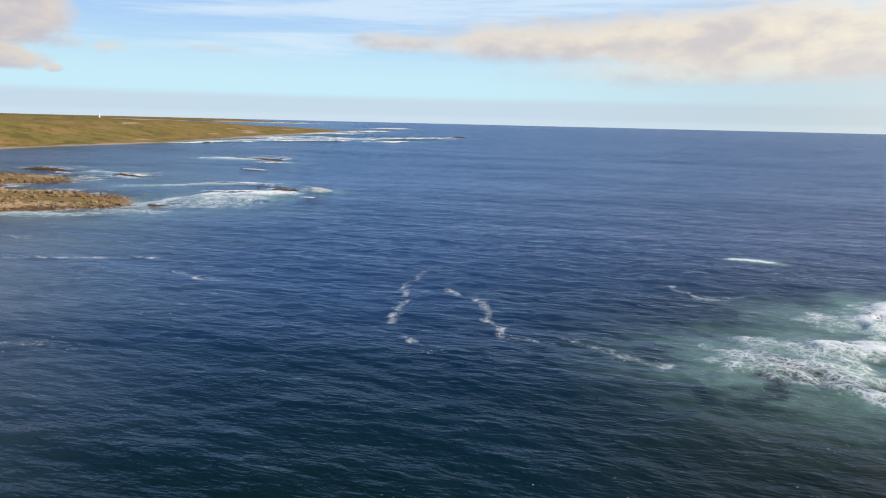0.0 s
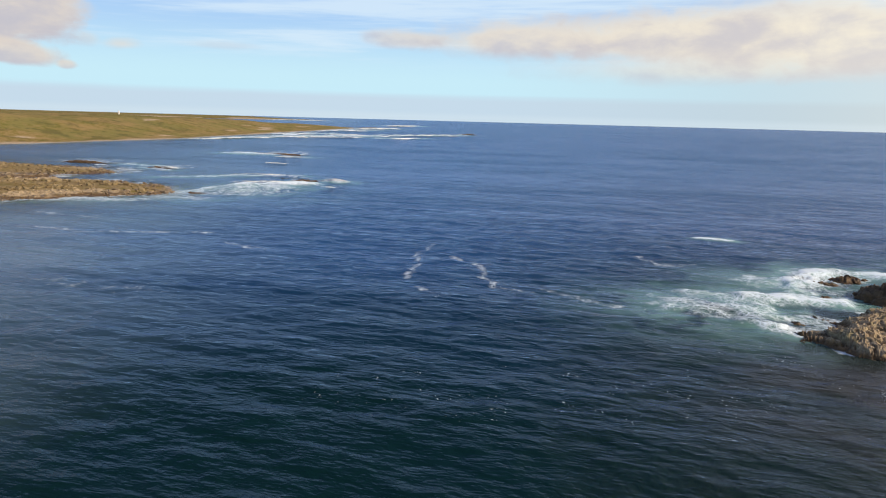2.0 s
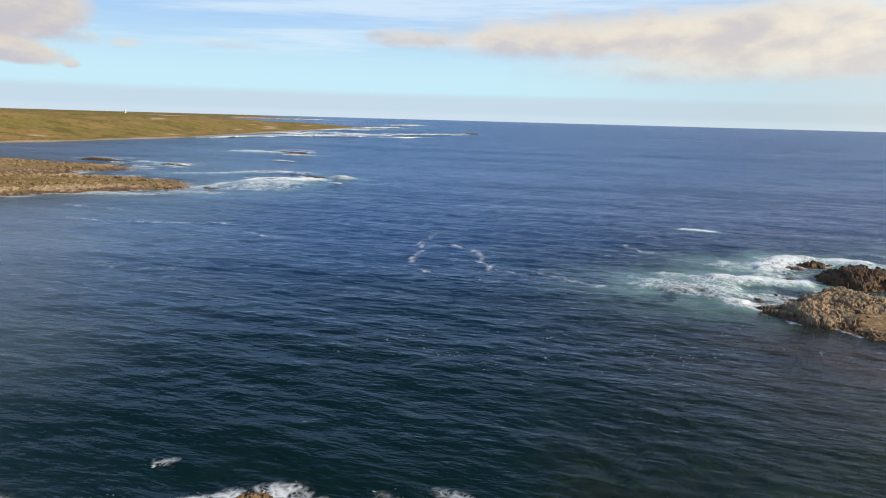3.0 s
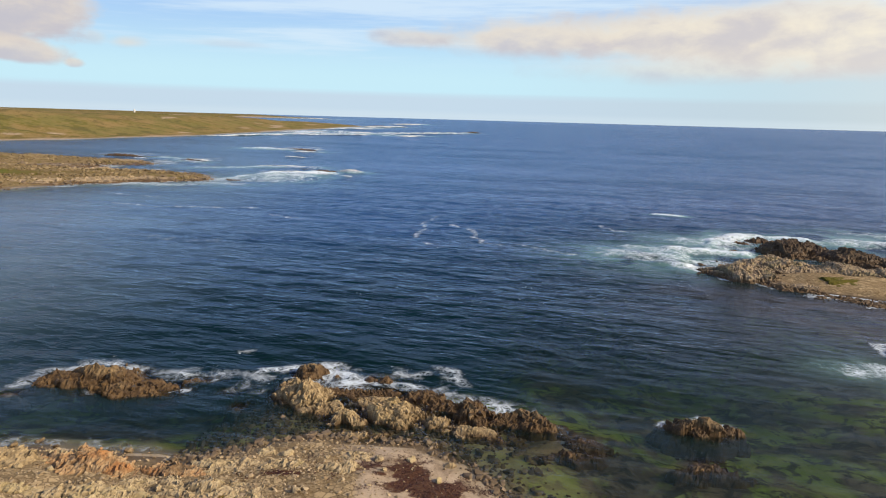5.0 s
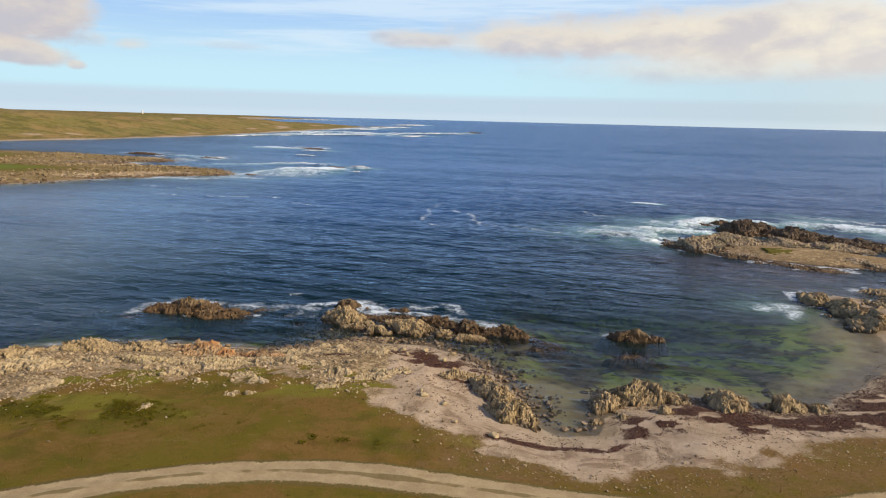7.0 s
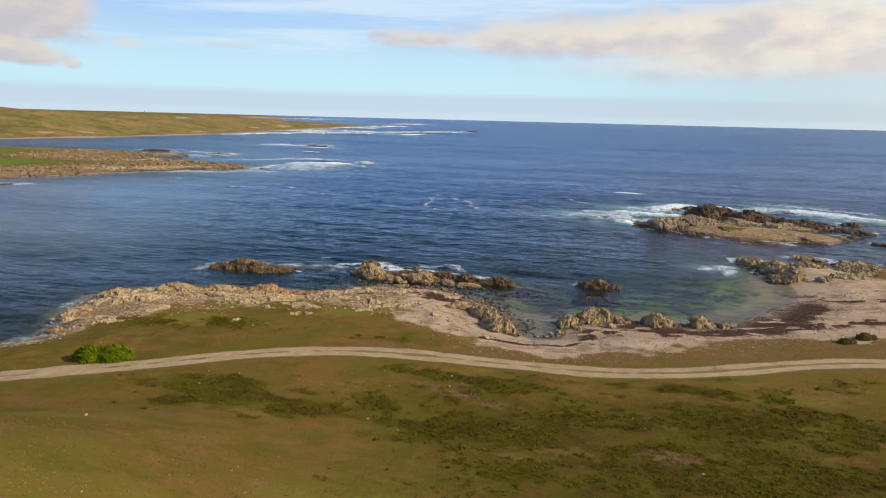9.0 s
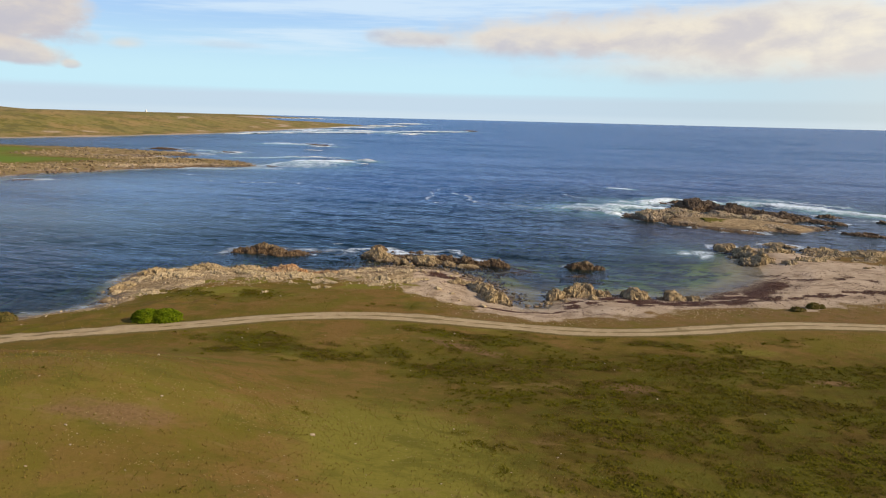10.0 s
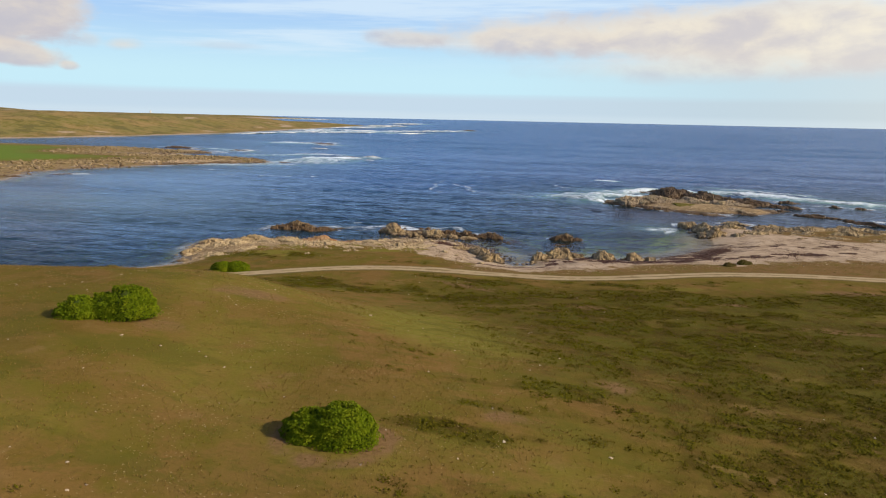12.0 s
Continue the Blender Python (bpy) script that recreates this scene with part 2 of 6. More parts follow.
def ground_z(x, y):
    x, y = np.asarray(x, float), np.asarray(y, float)
    d = inside_distance(x, y, NEAR_COAST) + 1.6 * (fbm(x / 3.1, y / 3.1, 3, 3) - 0.5)
    shallow = ramp(x, 3, 9) * ramp(-x, -62, -46) * np.maximum(ramp(-y, -30, -4), 0.92 * ramp(x, 18, 28) * ramp(-y, -44, -24))
    bed = -np.minimum(np.maximum(-d, 0) * (0.20 - 0.105 * shallow), 14) * (0.45 + 1.1 * fbm(x / 5.5, y / 5.5, 8, 4))
    shelf = np.exp(-(((x + 2.2) / 9.5) ** 4 + ((y + 3.2 + 0.15 * x) / 4.6) ** 4)) + 0.8 * np.exp(-(((x + 21.5) / 6.0) ** 4 + ((y - 0.8) / 2.6) ** 4))
    bed = np.minimum(bed, -0.02)
    bed = np.where(shelf > 0.02, np.maximum(bed, bed * (1 - shelf) + shelf * (-0.30 + 1.0 * (fbm(x / 1.7, y / 1.3, 14, 4) - 0.5))), bed)
    up = np.maximum(d, 0)
    land = np.minimum(0.11 * up, 0.55 + 0.018 * up)
    inland = ramp(up, 4, 22)
    land = land * (1 - inland) + rolling(x, y) * inland
    z = np.where(d > 0, land, bed)
    # loose stony relief between the turf and the water
    stony = ramp(up, 0.2, 2.0) * (1 - ramp(up, 9, 13)) * ramp(-x, -4, 0)
    z = z + stony * 0.35 * (fbm(x / 1.3, y / 1.3, 12, 4) - 0.35)
    # the islet's low strand
    ix, iy = (x - 55) * 0.94 - (y - 39) * 0.34, (x - 55) * 0.34 + (y - 39) * 0.94
    strand = 0.75 - 1.1 * ((ix / 15) ** 2 + (iy / 7.5) ** 2) ** 1.8 + 0.5 * (fbm(x / 3.0, y / 2.4, 27, 4) - 0.5)
    z = np.where(strand > -9, np.maximum(z, strand), z)
    # spit and headlands
    s = inside_distance(x, y, SPIT) + 7 * (fbm(x / 14, y / 14, 21, 3) - 0.5)
    far = np.where(s > 0, np.minimum(0.09 * s, 0.7 + 0.02 * s) + 0.5 * (fbm(x / 5, y / 5, 22, 3) - 0.4) * ramp(s, 0, 6) * (1 - ramp(s, 20, 34)), np.maximum(0.1 * s, -7))
    far = np.minimum(far, 3.2)
    h = inside_distance(x, y, HEADLAND) + 14 * (fbm(x / 45, y / 45, 23, 3) - 0.5)
    hz = 13.6 * ramp(h, 0, 120) * (0.80 + 0.4 * fbm(x / 110, y / 110, 24, 4)) + 10 * ramp(-x, 430, 700) * ramp(h, 60, 200)
    hz = hz + 4.0 * (fbm(x / 34, y / 34, 26, 3) - 0.45) * ramp(h, 20, 90)
    hz = hz * (1 - 0.72 * ramp(y, 620, 1120))
    hz = np.where(h > 0, hz + np.minimum(0.04 * h, 1.4), np.maximum(0.06 * h, -8))
    c = inside_distance(x, y, FAR_COAST)
    cz = np.where(c > 0, np.minimum(0.06 * c, 9), np.maximum(0.05 * c, -9))
    return np.maximum(np.maximum(z, far), np.maximum(hz, cz))


def ground_at(x, y):
    return float(ground_z(np.array([x]), np.array([y]))[0])


def graded(lo, hi, fine_lo, fine_hi, step, grow):
    mid = list(np.arange(fine_lo, fine_hi, step))
    up, s, v = [], step, mid[-1]
    while v < hi:
        s *= grow
        v += s
        up.append(min(v, hi))
    down, s, v = [], step, mid[0]
    while v > lo:
        s *= grow
        v -= s
        down.append(max(v, lo))
    return np.array(down[::-1] + mid + up)


def sheet(name, xs, ys, z, fields=None):
    """A grid mesh over the given lines."""
    nx, ny = len(xs), len(ys)
    gx, gy = np.meshgrid(xs, ys)
    co = np.stack([gx.ravel(), gy.ravel(), z.ravel()], 1)
    i = (np.arange(ny - 1)[:, None] * nx + np.arange(nx - 1)[None, :]).ravel()
    quads = np.stack([i, i + 1, i + nx + 1, i + nx], 1)
    return mesh_from(name, co, quads, fields, smooth=True)


def mesh_from(name, co, polys, fields=None, smooth=False):
    me = bpy.data.meshes.new(name)
    k = polys.shape[1]
    me.vertices.add(len(co))
    me.vertices.foreach_set("co", np.ascontiguousarray(co, dtype=np.float32).ravel())
    me.loops.add(polys.size)
    me.loops.foreach_set("vertex_index", np.ascontiguousarray(polys, dtype=np.int32).ravel())
    me.polygons.add(len(polys))
    me.polygons.foreach_set("loop_start", np.arange(0, polys.size, k, dtype=np.int32))
    me.polygons.foreach_set("use_smooth", np.full(len(polys), smooth))
    me.update(calc_edges=True)
    for key, v in (fields or {}).items():
        me.attributes.new(key, "FLOAT", "POINT").data.foreach_set("value", np.ascontiguousarray(v, dtype=np.float32).ravel())
    return me


# ---- materials ----
def material(name):
    mat = bpy.data.materials.new(name)
    mat.use_nodes = True
    return mat, Nodes(mat.node_tree)


def finish(n, shader):
    out = n.add("ShaderNodeOutputMaterial")
    n.tree.links.new(shader, out.inputs[0])


def principled(n, color, rough=0.8, normal=None, spec=0.3, **more):
    ins = {"Base Color": color, "Roughness": rough, "Specular IOR Level": spec}
    ins.update(more)
    b = n.add("ShaderNodeBsdfPrincipled", ins)
    if normal is not None:
        n.put(normal, b.inputs["Normal"])
    return b.outputs[0]


def ground_material():
    mat, n = material("turf_sand_and_seabed")
    pos = n.add("ShaderNodeNewGeometry").outputs["Position"]
    sand, green, scrub, stone = n.attr("sand"), n.attr("green"), n.attr("scrub"), n.attr("stone")
    wide = n.noise(pos, 0.085, 4.0, 0.6)
    mid = n.noise(pos, 0.55, 5.0, 0.62)
    fine = n.noise(pos, 5.0, 5.0, 0.7)
    grit = n.noise(pos, 24.0, 3.0, 0.7)
    turf = n.mix(n.step(wide, 0.40, 0.62), (0.176, 0.108, 0.034), (0.152, 0.108, 0.026))
    turf = n.mix(n.step(mid, 0.45, 0.68), turf, (0.126, 0.092, 0.018))
    turf = n.mix(n.step(mid, 0.46, 0.28, 0.0, 0.7), turf, (0.175, 0.108, 0.036))
    turf = n.mix(n.step(n.math("ADD", green, n.math("MULTIPLY", n.math("SUBTRACT", mid, 0.5), 0.8)), 0.35, 0.95), turf, (0.172, 0.156, 0.028))
    brushy = n.noise(pos, 0.9, 5.0, 0.7)
    scrubby = n.step(n.math("ADD", scrub, n.math("MULTIPLY", n.math("SUBTRACT", brushy, 0.5), 0.9)), 0.22, 0.95, 0.0, 0.92)
    turf = n.mix(scrubby, turf, n.mix(n.step(mid, 0.42, 0.60), (0.050, 0.038, 0.006), (0.068, 0.064, 0.007)))
    turf = n.mix(n.math("MULTIPLY", n.step(fine, 0.40, 0.70), 0.25), turf, (0.085, 0.066, 0.014))
    turf = n.mix(n.math("MULTIPLY", n.step(grit, 0.55, 0.75), 0.22), turf, (0.22, 0.16, 0.07))
    down = n.noise(pos, 0.022, 6.0, 0.65)
    brush = n.noise(pos, 0.075, 6.0, 0.7)
    heathland = n.mix(n.step(down, 0.42, 0.58), (0.270, 0.195, 0.085), (0.195, 0.172, 0.062))
    heathland = n.mix(n.step(brush, 0.50, 0.60, 0.0, 0.60), heathland, (0.085, 0.080, 0.034))
    heathland = n.mix(n.step(brush, 0.43, 0.36, 0.0, 0.65), heathland, (0.26, 0.19, 0.09))
    turf = n.mix(n.attr("afar"), turf, heathland)
    olive = n.noise(pos, 0.26, 5.0, 0.65)
    turf = n.mix(n.math("MULTIPLY", n.step(olive, 0.46, 0.60, 0.0, 0.62), n.math("MULTIPLY", n.step(green, 0.3, 0.9, 1.0, 0.2), n.math("SUBTRACT", 1.0, scrubby))), turf, (0.114, 0.106, 0.014))
    turf = n.mix(n.math("MULTIPLY", n.step(olive, 0.38, 0.28, 0.0, 0.5), n.math("SUBTRACT", 1.0, scrubby)), turf, (0.180, 0.112, 0.036))
    sward = n.noise(n.vmath("MULTIPLY", pos, (0.6, 1.0, 1.0)), 0.42, 6.0, 0.68, 2.1, 0.4)
    turf = n.mix(n.math("MULTIPLY", n.step(sward, 0.50, 0.62, 0.0, 0.55), n.math("SUBTRACT", 1.0, n.attr("afar"))), turf, (0.088, 0.088, 0.014))
    turf = n.mix(n.math("MULTIPLY", n.step(sward, 0.42, 0.32, 0.0, 0.45), n.math("SUBTRACT", 1.0, n.attr("afar"))), turf, (0.205, 0.138, 0.056))
    worn = n.step(n.math("ADD", n.attr("bare"), n.math("MULTIPLY", n.math("SUBTRACT", brushy, 0.5), 0.9)), 0.30, 0.75, 0.0, 0.9)
    turf = n.mix(worn, turf, n.mix(n.step(fine, 0.4, 0.65), (0.195, 0.122, 0.062), (0.150, 0.094, 0.042)))
    turf = n.mix(n.attr("field"), turf, n.mix(mid, (0.095, 0.170, 0.026), (0.150, 0.205, 0.036)))
    beach = n.mix(n.step(mid, 0.35, 0.65), (0.47, 0.375, 0.275), (0.36, 0.282, 0.200))
    beach = n.mix(n.step(fine, 0.48, 0.72, 0.0, 0.55), beach, (0.24, 0.185, 0.135))
    beach = n.mix(n.step(grit, 0.52, 0.70, 0.0, 0.4), beach, (0.60, 0.50, 0.41))
    stain = n.noise(pos, 0.32, 6.0, 0.7, 2.0, 0.8)
    beach = n.mix(n.step(stain, 0.50, 0.62, 0.0, 0.7), beach, (0.19, 0.135, 0.090))
    cell = n.voronoi(pos, 2.3, "F1", "Color")
    cellv = n.add("ShaderNodeSeparateColor", {0: cell}).outputs[0]
    rubble = n.mix(cellv, (0.20, 0.150, 0.085), (0.48, 0.37, 0.22))
    rubble = n.mix(n.step(n.voronoi(pos, 2.3, "DISTANCE_TO_EDGE"), 0.0, 0.12, 0.75, 0.0), rubble, (0.10, 0.075, 0.05))
    rubble = n.mix(n.step(mid, 0.44, 0.60, 0.0, 0.85), rubble, n.mix(n.step(fine, 0.4, 0.6), (0.150, 0.098, 0.048), (0.34, 0.26, 0.155)))
    land = n.mix(n.step(n.math("ADD", sand, n.math("MULTIPLY", n.math("SUBTRACT", n.math("ADD", n.math("MULTIPLY", fine, 0.5), n.math("MULTIPLY", mid, 0.5)), 0.5), 1.3)), 0.35, 0.65), turf, beach)
    land = n.mix(n.step(n.math("ADD", stone, n.math("MULTIPLY", n.math("SUBTRACT", mid, 0.5), 0.8)), 0.35, 0.65), land, rubble)
    land = n.mix(n.step(n.math("ADD", n.attr("wrack"), n.math("MULTIPLY", n.math("SUBTRACT", fine, 0.5), 0.9)), 0.30, 0.72, 0.0, 0.9), land, n.mix(n.step(grit, 0.4, 0.6), (0.045, 0.017, 0.011), (0.095, 0.040, 0.023)))
    # under water: pale sand, green weed and brown kelp
    z = n.add("ShaderNodeSeparateXYZ", {0: pos}).outputs[2]
    weed = n.noise(pos, 0.19, 6.0, 0.66, 2.0, 0.25)
    bed = n.mix(n.step(mid, 0.40, 0.62), (0.120, 0.085, 0.052), (0.25, 0.19, 0.11))
    algae = n.noise(n.vmath("ADD", pos, (3.0, 11.0, 0.0)), 0.15, 5.0, 0.60, 2.0, 0.3)
    bed = n.mix(n.step(algae, 0.47, 0.58, 0.0, 0.95), bed, n.mix(n.step(mid, 0.4, 0.6), (0.30, 0.40, 0.045), (0.46, 0.52, 0.12)))
    tangle = n.noise(pos, 0.75, 5.0, 0.7, 2.0, 0.6)
    bed = n.mix(n.step(tangle, 0.50, 0.60, 0.0, 0.88), bed, (0.034, 0.026, 0.016))
    bed = n.mix(n.math("MULTIPLY", n.step(weed, 0.66, 0.50), n.step(z, -0.60, -0.15, 0.0, 0.9)), bed, (0.60, 0.50, 0.26))
    wet = n.mix(0.40, beach, (0.30, 0.24, 0.13))
    wet = n.mix(n.step(stone, 0.3, 0.6), wet, n.mix(mid, (0.060, 0.042, 0.024), (0.170, 0.120, 0.065)))
    col = n.mix(n.step(z, 0.22, 0.06), land, wet)
    col = n.mix(n.step(n.math("ADD", z, n.math("MULTIPLY", mid, 0.3)), 0.06, -0.12), col, bed)
    nrm = n.bump(n.math("ADD", n.math("MULTIPLY", fine, 1.0), n.math("MULTIPLY", grit, 0.35)), 0.5, 0.10)
    finish(n, principled(n, col, n.step(z, 0.02, 0.3, 0.45, 1.0), nrm, n.step(z, 0.1, 0.4, 0.2, 0.03)))
    return mat


def water_material():
    mat, n = material("sea_water")
    pos = n.add("ShaderNodeNewGeometry").outputs["Position"]
    clear, foam, milk = n.attr("clear"), n.attr("foam"), n.attr("milk")
    sep = n.add("ShaderNodeSeparateXYZ", {0: pos})
    px, py = sep.outputs[0], sep.outputs[1]
    lean = n.math("ADD", py, n.math("MULTIPLY", px, 0.22))
    crest_way = n.combine(n.math("MULTIPLY", px, 0.55), lean, 0.0)
    swell = n.noise(crest_way, 0.30, 2.0, 0.5)
    chop = n.noise(n.vmath("ADD", crest_way, (13.0, 5.0, 3.0)), 0.95, 3.0, 0.55)
    ripple = n.noise(n.combine(n.math("MULTIPLY", px, 0.75), lean, 7.0), 2.9, 3.0, 0.55)
    gust = n.noise(n.combine(n.math("MULTIPLY", px, 0.012), n.math("MULTIPLY", lean, 0.045), 0.0), 1.0, 5.0, 0.6)
    group = n.noise(n.combine(n.math("MULTIPLY", px, 0.30), lean, 4.0), 0.11, 5.0, 0.62, 2.1)
    train = n.noise(n.combine(n.math("MULTIPLY", px, 0.22), lean, 9.0), 0.022, 5.0, 0.60, 2.2)
    away = n.attr("open_sea")
    rough_water = n.math("SUBTRACT", 1.0, n.math("MULTIPLY", n.attr("shelter"), 0.75))
    roll = n.bump(swell, rough_water, 0.36, n.bump(group, n.math("MULTIPLY_ADD", away, 0.5, 0.5), 1.4, n.bump(train, away, 4.0)))
    nrm = n.bump(chop, rough_water, 0.17, roll)
    nrm = n.bump(ripple, rough_water, 0.046, nrm)
    # deep-water blue and grazing sky reflection, both put into body colour by distance offshore
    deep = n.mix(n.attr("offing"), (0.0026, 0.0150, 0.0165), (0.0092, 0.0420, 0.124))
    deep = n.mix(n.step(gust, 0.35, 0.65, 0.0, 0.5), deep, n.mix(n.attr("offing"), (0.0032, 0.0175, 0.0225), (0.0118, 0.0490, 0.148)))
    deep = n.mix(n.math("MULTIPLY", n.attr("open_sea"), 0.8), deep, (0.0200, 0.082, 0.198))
    deep = n.mix(n.math("MULTIPLY", clear, 0.6), deep, (0.026, 0.050, 0.050))
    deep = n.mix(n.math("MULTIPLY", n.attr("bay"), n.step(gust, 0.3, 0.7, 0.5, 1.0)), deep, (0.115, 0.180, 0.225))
    # brown weed with warm sun glare painted into the water's colour
    deep = n.mix(n.attr("kelp_glare"), deep, (0.060, 0.052, 0.048))
    deep = n.mix(milk, deep, (0.20, 0.38, 0.36))
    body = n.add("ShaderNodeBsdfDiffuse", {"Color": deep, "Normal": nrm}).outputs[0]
    tint = n.mix(clear, (0.55, 0.74, 0.52), (0.97, 0.985, 0.94))
    seen = n.add("ShaderNodeBsdfTransparent", {"Color": tint}).outputs[0]
    under = n.add("ShaderNodeMixShader", {0: n.math("MULTIPLY", clear, 0.985), 1: body, 2: seen}).outputs[0]
    gloss = n.add("ShaderNodeBsdfGlossy", {"Color": (0.64, 0.74, 1.0), "Roughness": n.step(gust, 0.3, 0.7, 0.09, 0.15), "Normal": nrm}).outputs[0]
    fres = n.add("ShaderNodeFresnel", {"IOR": 1.33, "Normal": nrm}).outputs[0]
    shine = n.math("MULTIPLY", n.math("POWER", fres, 1.30), n.math("MULTIPLY_ADD", clear, -0.35, 0.98))
    shine = n.math("MULTIPLY", shine, n.math("ADD", n.step(train, 0.38, 0.62, 0.72, 1.12), n.math("MULTIPLY", n.math("SUBTRACT", group, 0.5), n.math("MULTIPLY", away, 1.6))))
    shine = n.math("MINIMUM", shine, n.math("MULTIPLY_ADD", away, -0.08, 0.60))
    surf = n.add("ShaderNodeMixShader", {0: shine, 1: under, 2: gloss}).outputs[0]
    # foam: lacy films and solid white water
    wob = n.add("ShaderNodeTexNoise", {"Vector": pos, "Scale": 0.7, "Detail": 4.0})
    bent = n.vmath("ADD", pos, n.vmath("MULTIPLY", wob.outputs["Color"], (1.6, 1.6, 0.0)))
    lace = n.voronoi(bent, 1.05, "DISTANCE_TO_EDGE")
    lace2 = n.voronoi(bent, 3.1, "DISTANCE_TO_EDGE")
    web = n.math("MAXIMUM", n.step(lace, 0.0, 0.20, 1.0, 0.0), n.step(lace2, 0.0, 0.22, 0.75, 0.0))
    patch = n.noise(pos, 0.55, 6.0, 0.68, 2.0, 0.5)
    clots = n.noise(pos, 0.16, 4.0, 0.6, 2.0, 0.7)
    amount = n.math("ADD", foam, n.math("MULTIPLY", n.math("SUBTRACT", patch, 0.52), 1.7))
    amount = n.math("ADD", amount, n.math("MULTIPLY", n.math("SUBTRACT", clots, 0.5), n.math("MULTIPLY", foam, 1.6)))
    film = n.math("MULTIPLY", n.step(amount, 0.10, 0.80, 0.0, 0.95), web)
    solid = n.step(amount, 0.66, 1.0)
    mask = n.math("MULTIPLY", n.math("MAXIMUM", film, solid), n.step(foam, 0.12, 0.26), clamp=True)
    dots = n.math("MULTIPLY", n.step(n.voronoi(bent, 2.6), 0.22, 0.10), n.math("MULTIPLY", n.step(foam, 0.03, 0.10), n.step(patch, 0.50, 0.62)))
    mask = n.math("MAXIMUM", mask, n.math("MULTIPLY", dots, 0.75))
    fnrm = n.bump(patch, 0.6, 0.3)
    white = n.add("ShaderNodeBsdfDiffuse", {"Color": (0.71, 0.82, 0.93), "Normal": fnrm}).outputs[0]
    finish(n, n.add("ShaderNodeMixShader", {0: n.math("MULTIPLY", mask, 0.93), 1: surf, 2: white}).outputs[0])
    return mat


def rock_material(name, light, mid_tone, dark, lichen, tide, lichen_amount=0.25):
    """Jointed coastal rock; below the tide mark it is dark with weed."""
    mat, n = material(name)
    pos = n.add("ShaderNodeNewGeometry").outputs["Position"]
    obj = n.add("ShaderNodeObjectInfo").outputs["Random"]
    z = n.add("ShaderNodeSeparateXYZ", {0: pos}).outputs[2]
    shift = n.vmath("ADD", pos, n.combine(n.math("MULTIPLY", obj, 37.0), 0.0, 0.0))
    big = n.noise(shift, 0.55, 4.0, 0.6)
    mid = n.noise(shift, 2.6, 5.0, 0.65)
    fine = n.noise(shift, 13.0, 5.0, 0.7)
    spx, spy, spz = n.add("ShaderNodeSeparateXYZ", {0: shift}).outputs
    across = n.math("ADD", n.math("MULTIPLY", spx, 0.95), n.math("MULTIPLY_ADD", spz, -0.30, n.math("MULTIPLY", spy, 0.31)))
    along = n.math("SUBTRACT", n.math("MULTIPLY", spy, 0.95), n.math("MULTIPLY", spx, 0.31))
    vein = n.noise(n.combine(n.math("MULTIPLY", across, 5.5), n.math("MULTIPLY", along, 1.0), n.math("MULTIPLY", spz, 0.9)), 1.0, 5.0, 0.68, 2.1, 0.5)
    col = n.mix(n.step(mid, 0.34, 0.66), mid_tone, light)
    col = n.mix(n.step(vein, 0.46, 0.30, 0.0, 0.85), col, dark)
    col = n.mix(n.math("MULTIPLY", n.step(big, 0.50, 0.66), lichen_amount), col, lichen)
    col = n.mix(n.step(fine, 0.46, 0.78, 0.0, 0.32), col, (0.090, 0.065, 0.040))
    col = n.mix(n.math("MULTIPLY", n.attr("crack"), 0.75), col, (0.045, 0.032, 0.022))
    mark = n.math("ADD", z, n.math("MULTIPLY", n.math("SUBTRACT", big, 0.5), -1.3))
    weedy = n.mix(n.step(mid, 0.4, 0.6), (0.060, 0.036, 0.018), (0.110, 0.066, 0.028))
    col = n.mix(n.step(mark, tide + 0.25, tide - 0.25, 0.0, 0.92), col, weedy)
    nrm = n.bump(n.math("ADD", n.math("MULTIPLY", vein, 0.7), n.math("MULTIPLY", fine, 0.4)), 0.8, 0.10)
    finish(n, principled(n, col, n.step(mark, tide, tide + 0.4, 0.55, 0.92), nrm, 0.25))
    return mat


def island_material(name, tones, rough=0.9, spec=0.2):
    """Plain matter whose tone differs from piece to piece."""
    mat, n = material(name)
    pick = n.add("ShaderNodeNewGeometry")
    pos, rnd = pick.outputs["Position"], pick.outputs["Random Per Island"]
    ramp_node = n.add("ShaderNodeValToRGB", {0: rnd})
    el = ramp_node.color_ramp.elements
    el[0].color, el[1].color = (*tones[0], 1), (*tones[-1], 1)
    for i, t in enumerate(tones[1:-1]):
        el.new((i + 1) / (len(tones) - 1)).color = (*t, 1)
    wide = n.noise(pos, 0.4, 4.0, 0.6)
    col = n.mix(n.step(wide, 0.3, 0.7, 0.45, 0.0), ramp_node.outputs[0], tones[0])
    finish(n, principled(n, col, rough, None, spec))
    return mat


def leaf_material(name, tones):
    mat, n = material(name)
    pick = n.add("ShaderNodeNewGeometry")
    pos, rnd = pick.outputs["Position"], pick.outputs["Random Per Island"]
    patch = n.noise(pos, 1.4, 3.0, 0.6)
    col = n.mix(rnd, tones[0], tones[1])
    col = n.mix(n.step(patch, 0.45, 0.7, 0.0, 0.8), col, tones[2])
    a = principled(n, col, 0.8, None, 0.08)
    b = n.add("ShaderNodeBsdfTranslucent", {"Color": n.mix(1.0, col, (1.0, 1.1, 0.5), "MULTIPLY")}).outputs[0]
    finish(n, n.add("ShaderNodeMixShader", {0: 0.25, 1: a, 2: b}).outputs[0])
    return mat


def px_of(n, pos):
    return n.add("ShaderNodeSeparateXYZ", {0: pos}).outputs[0]


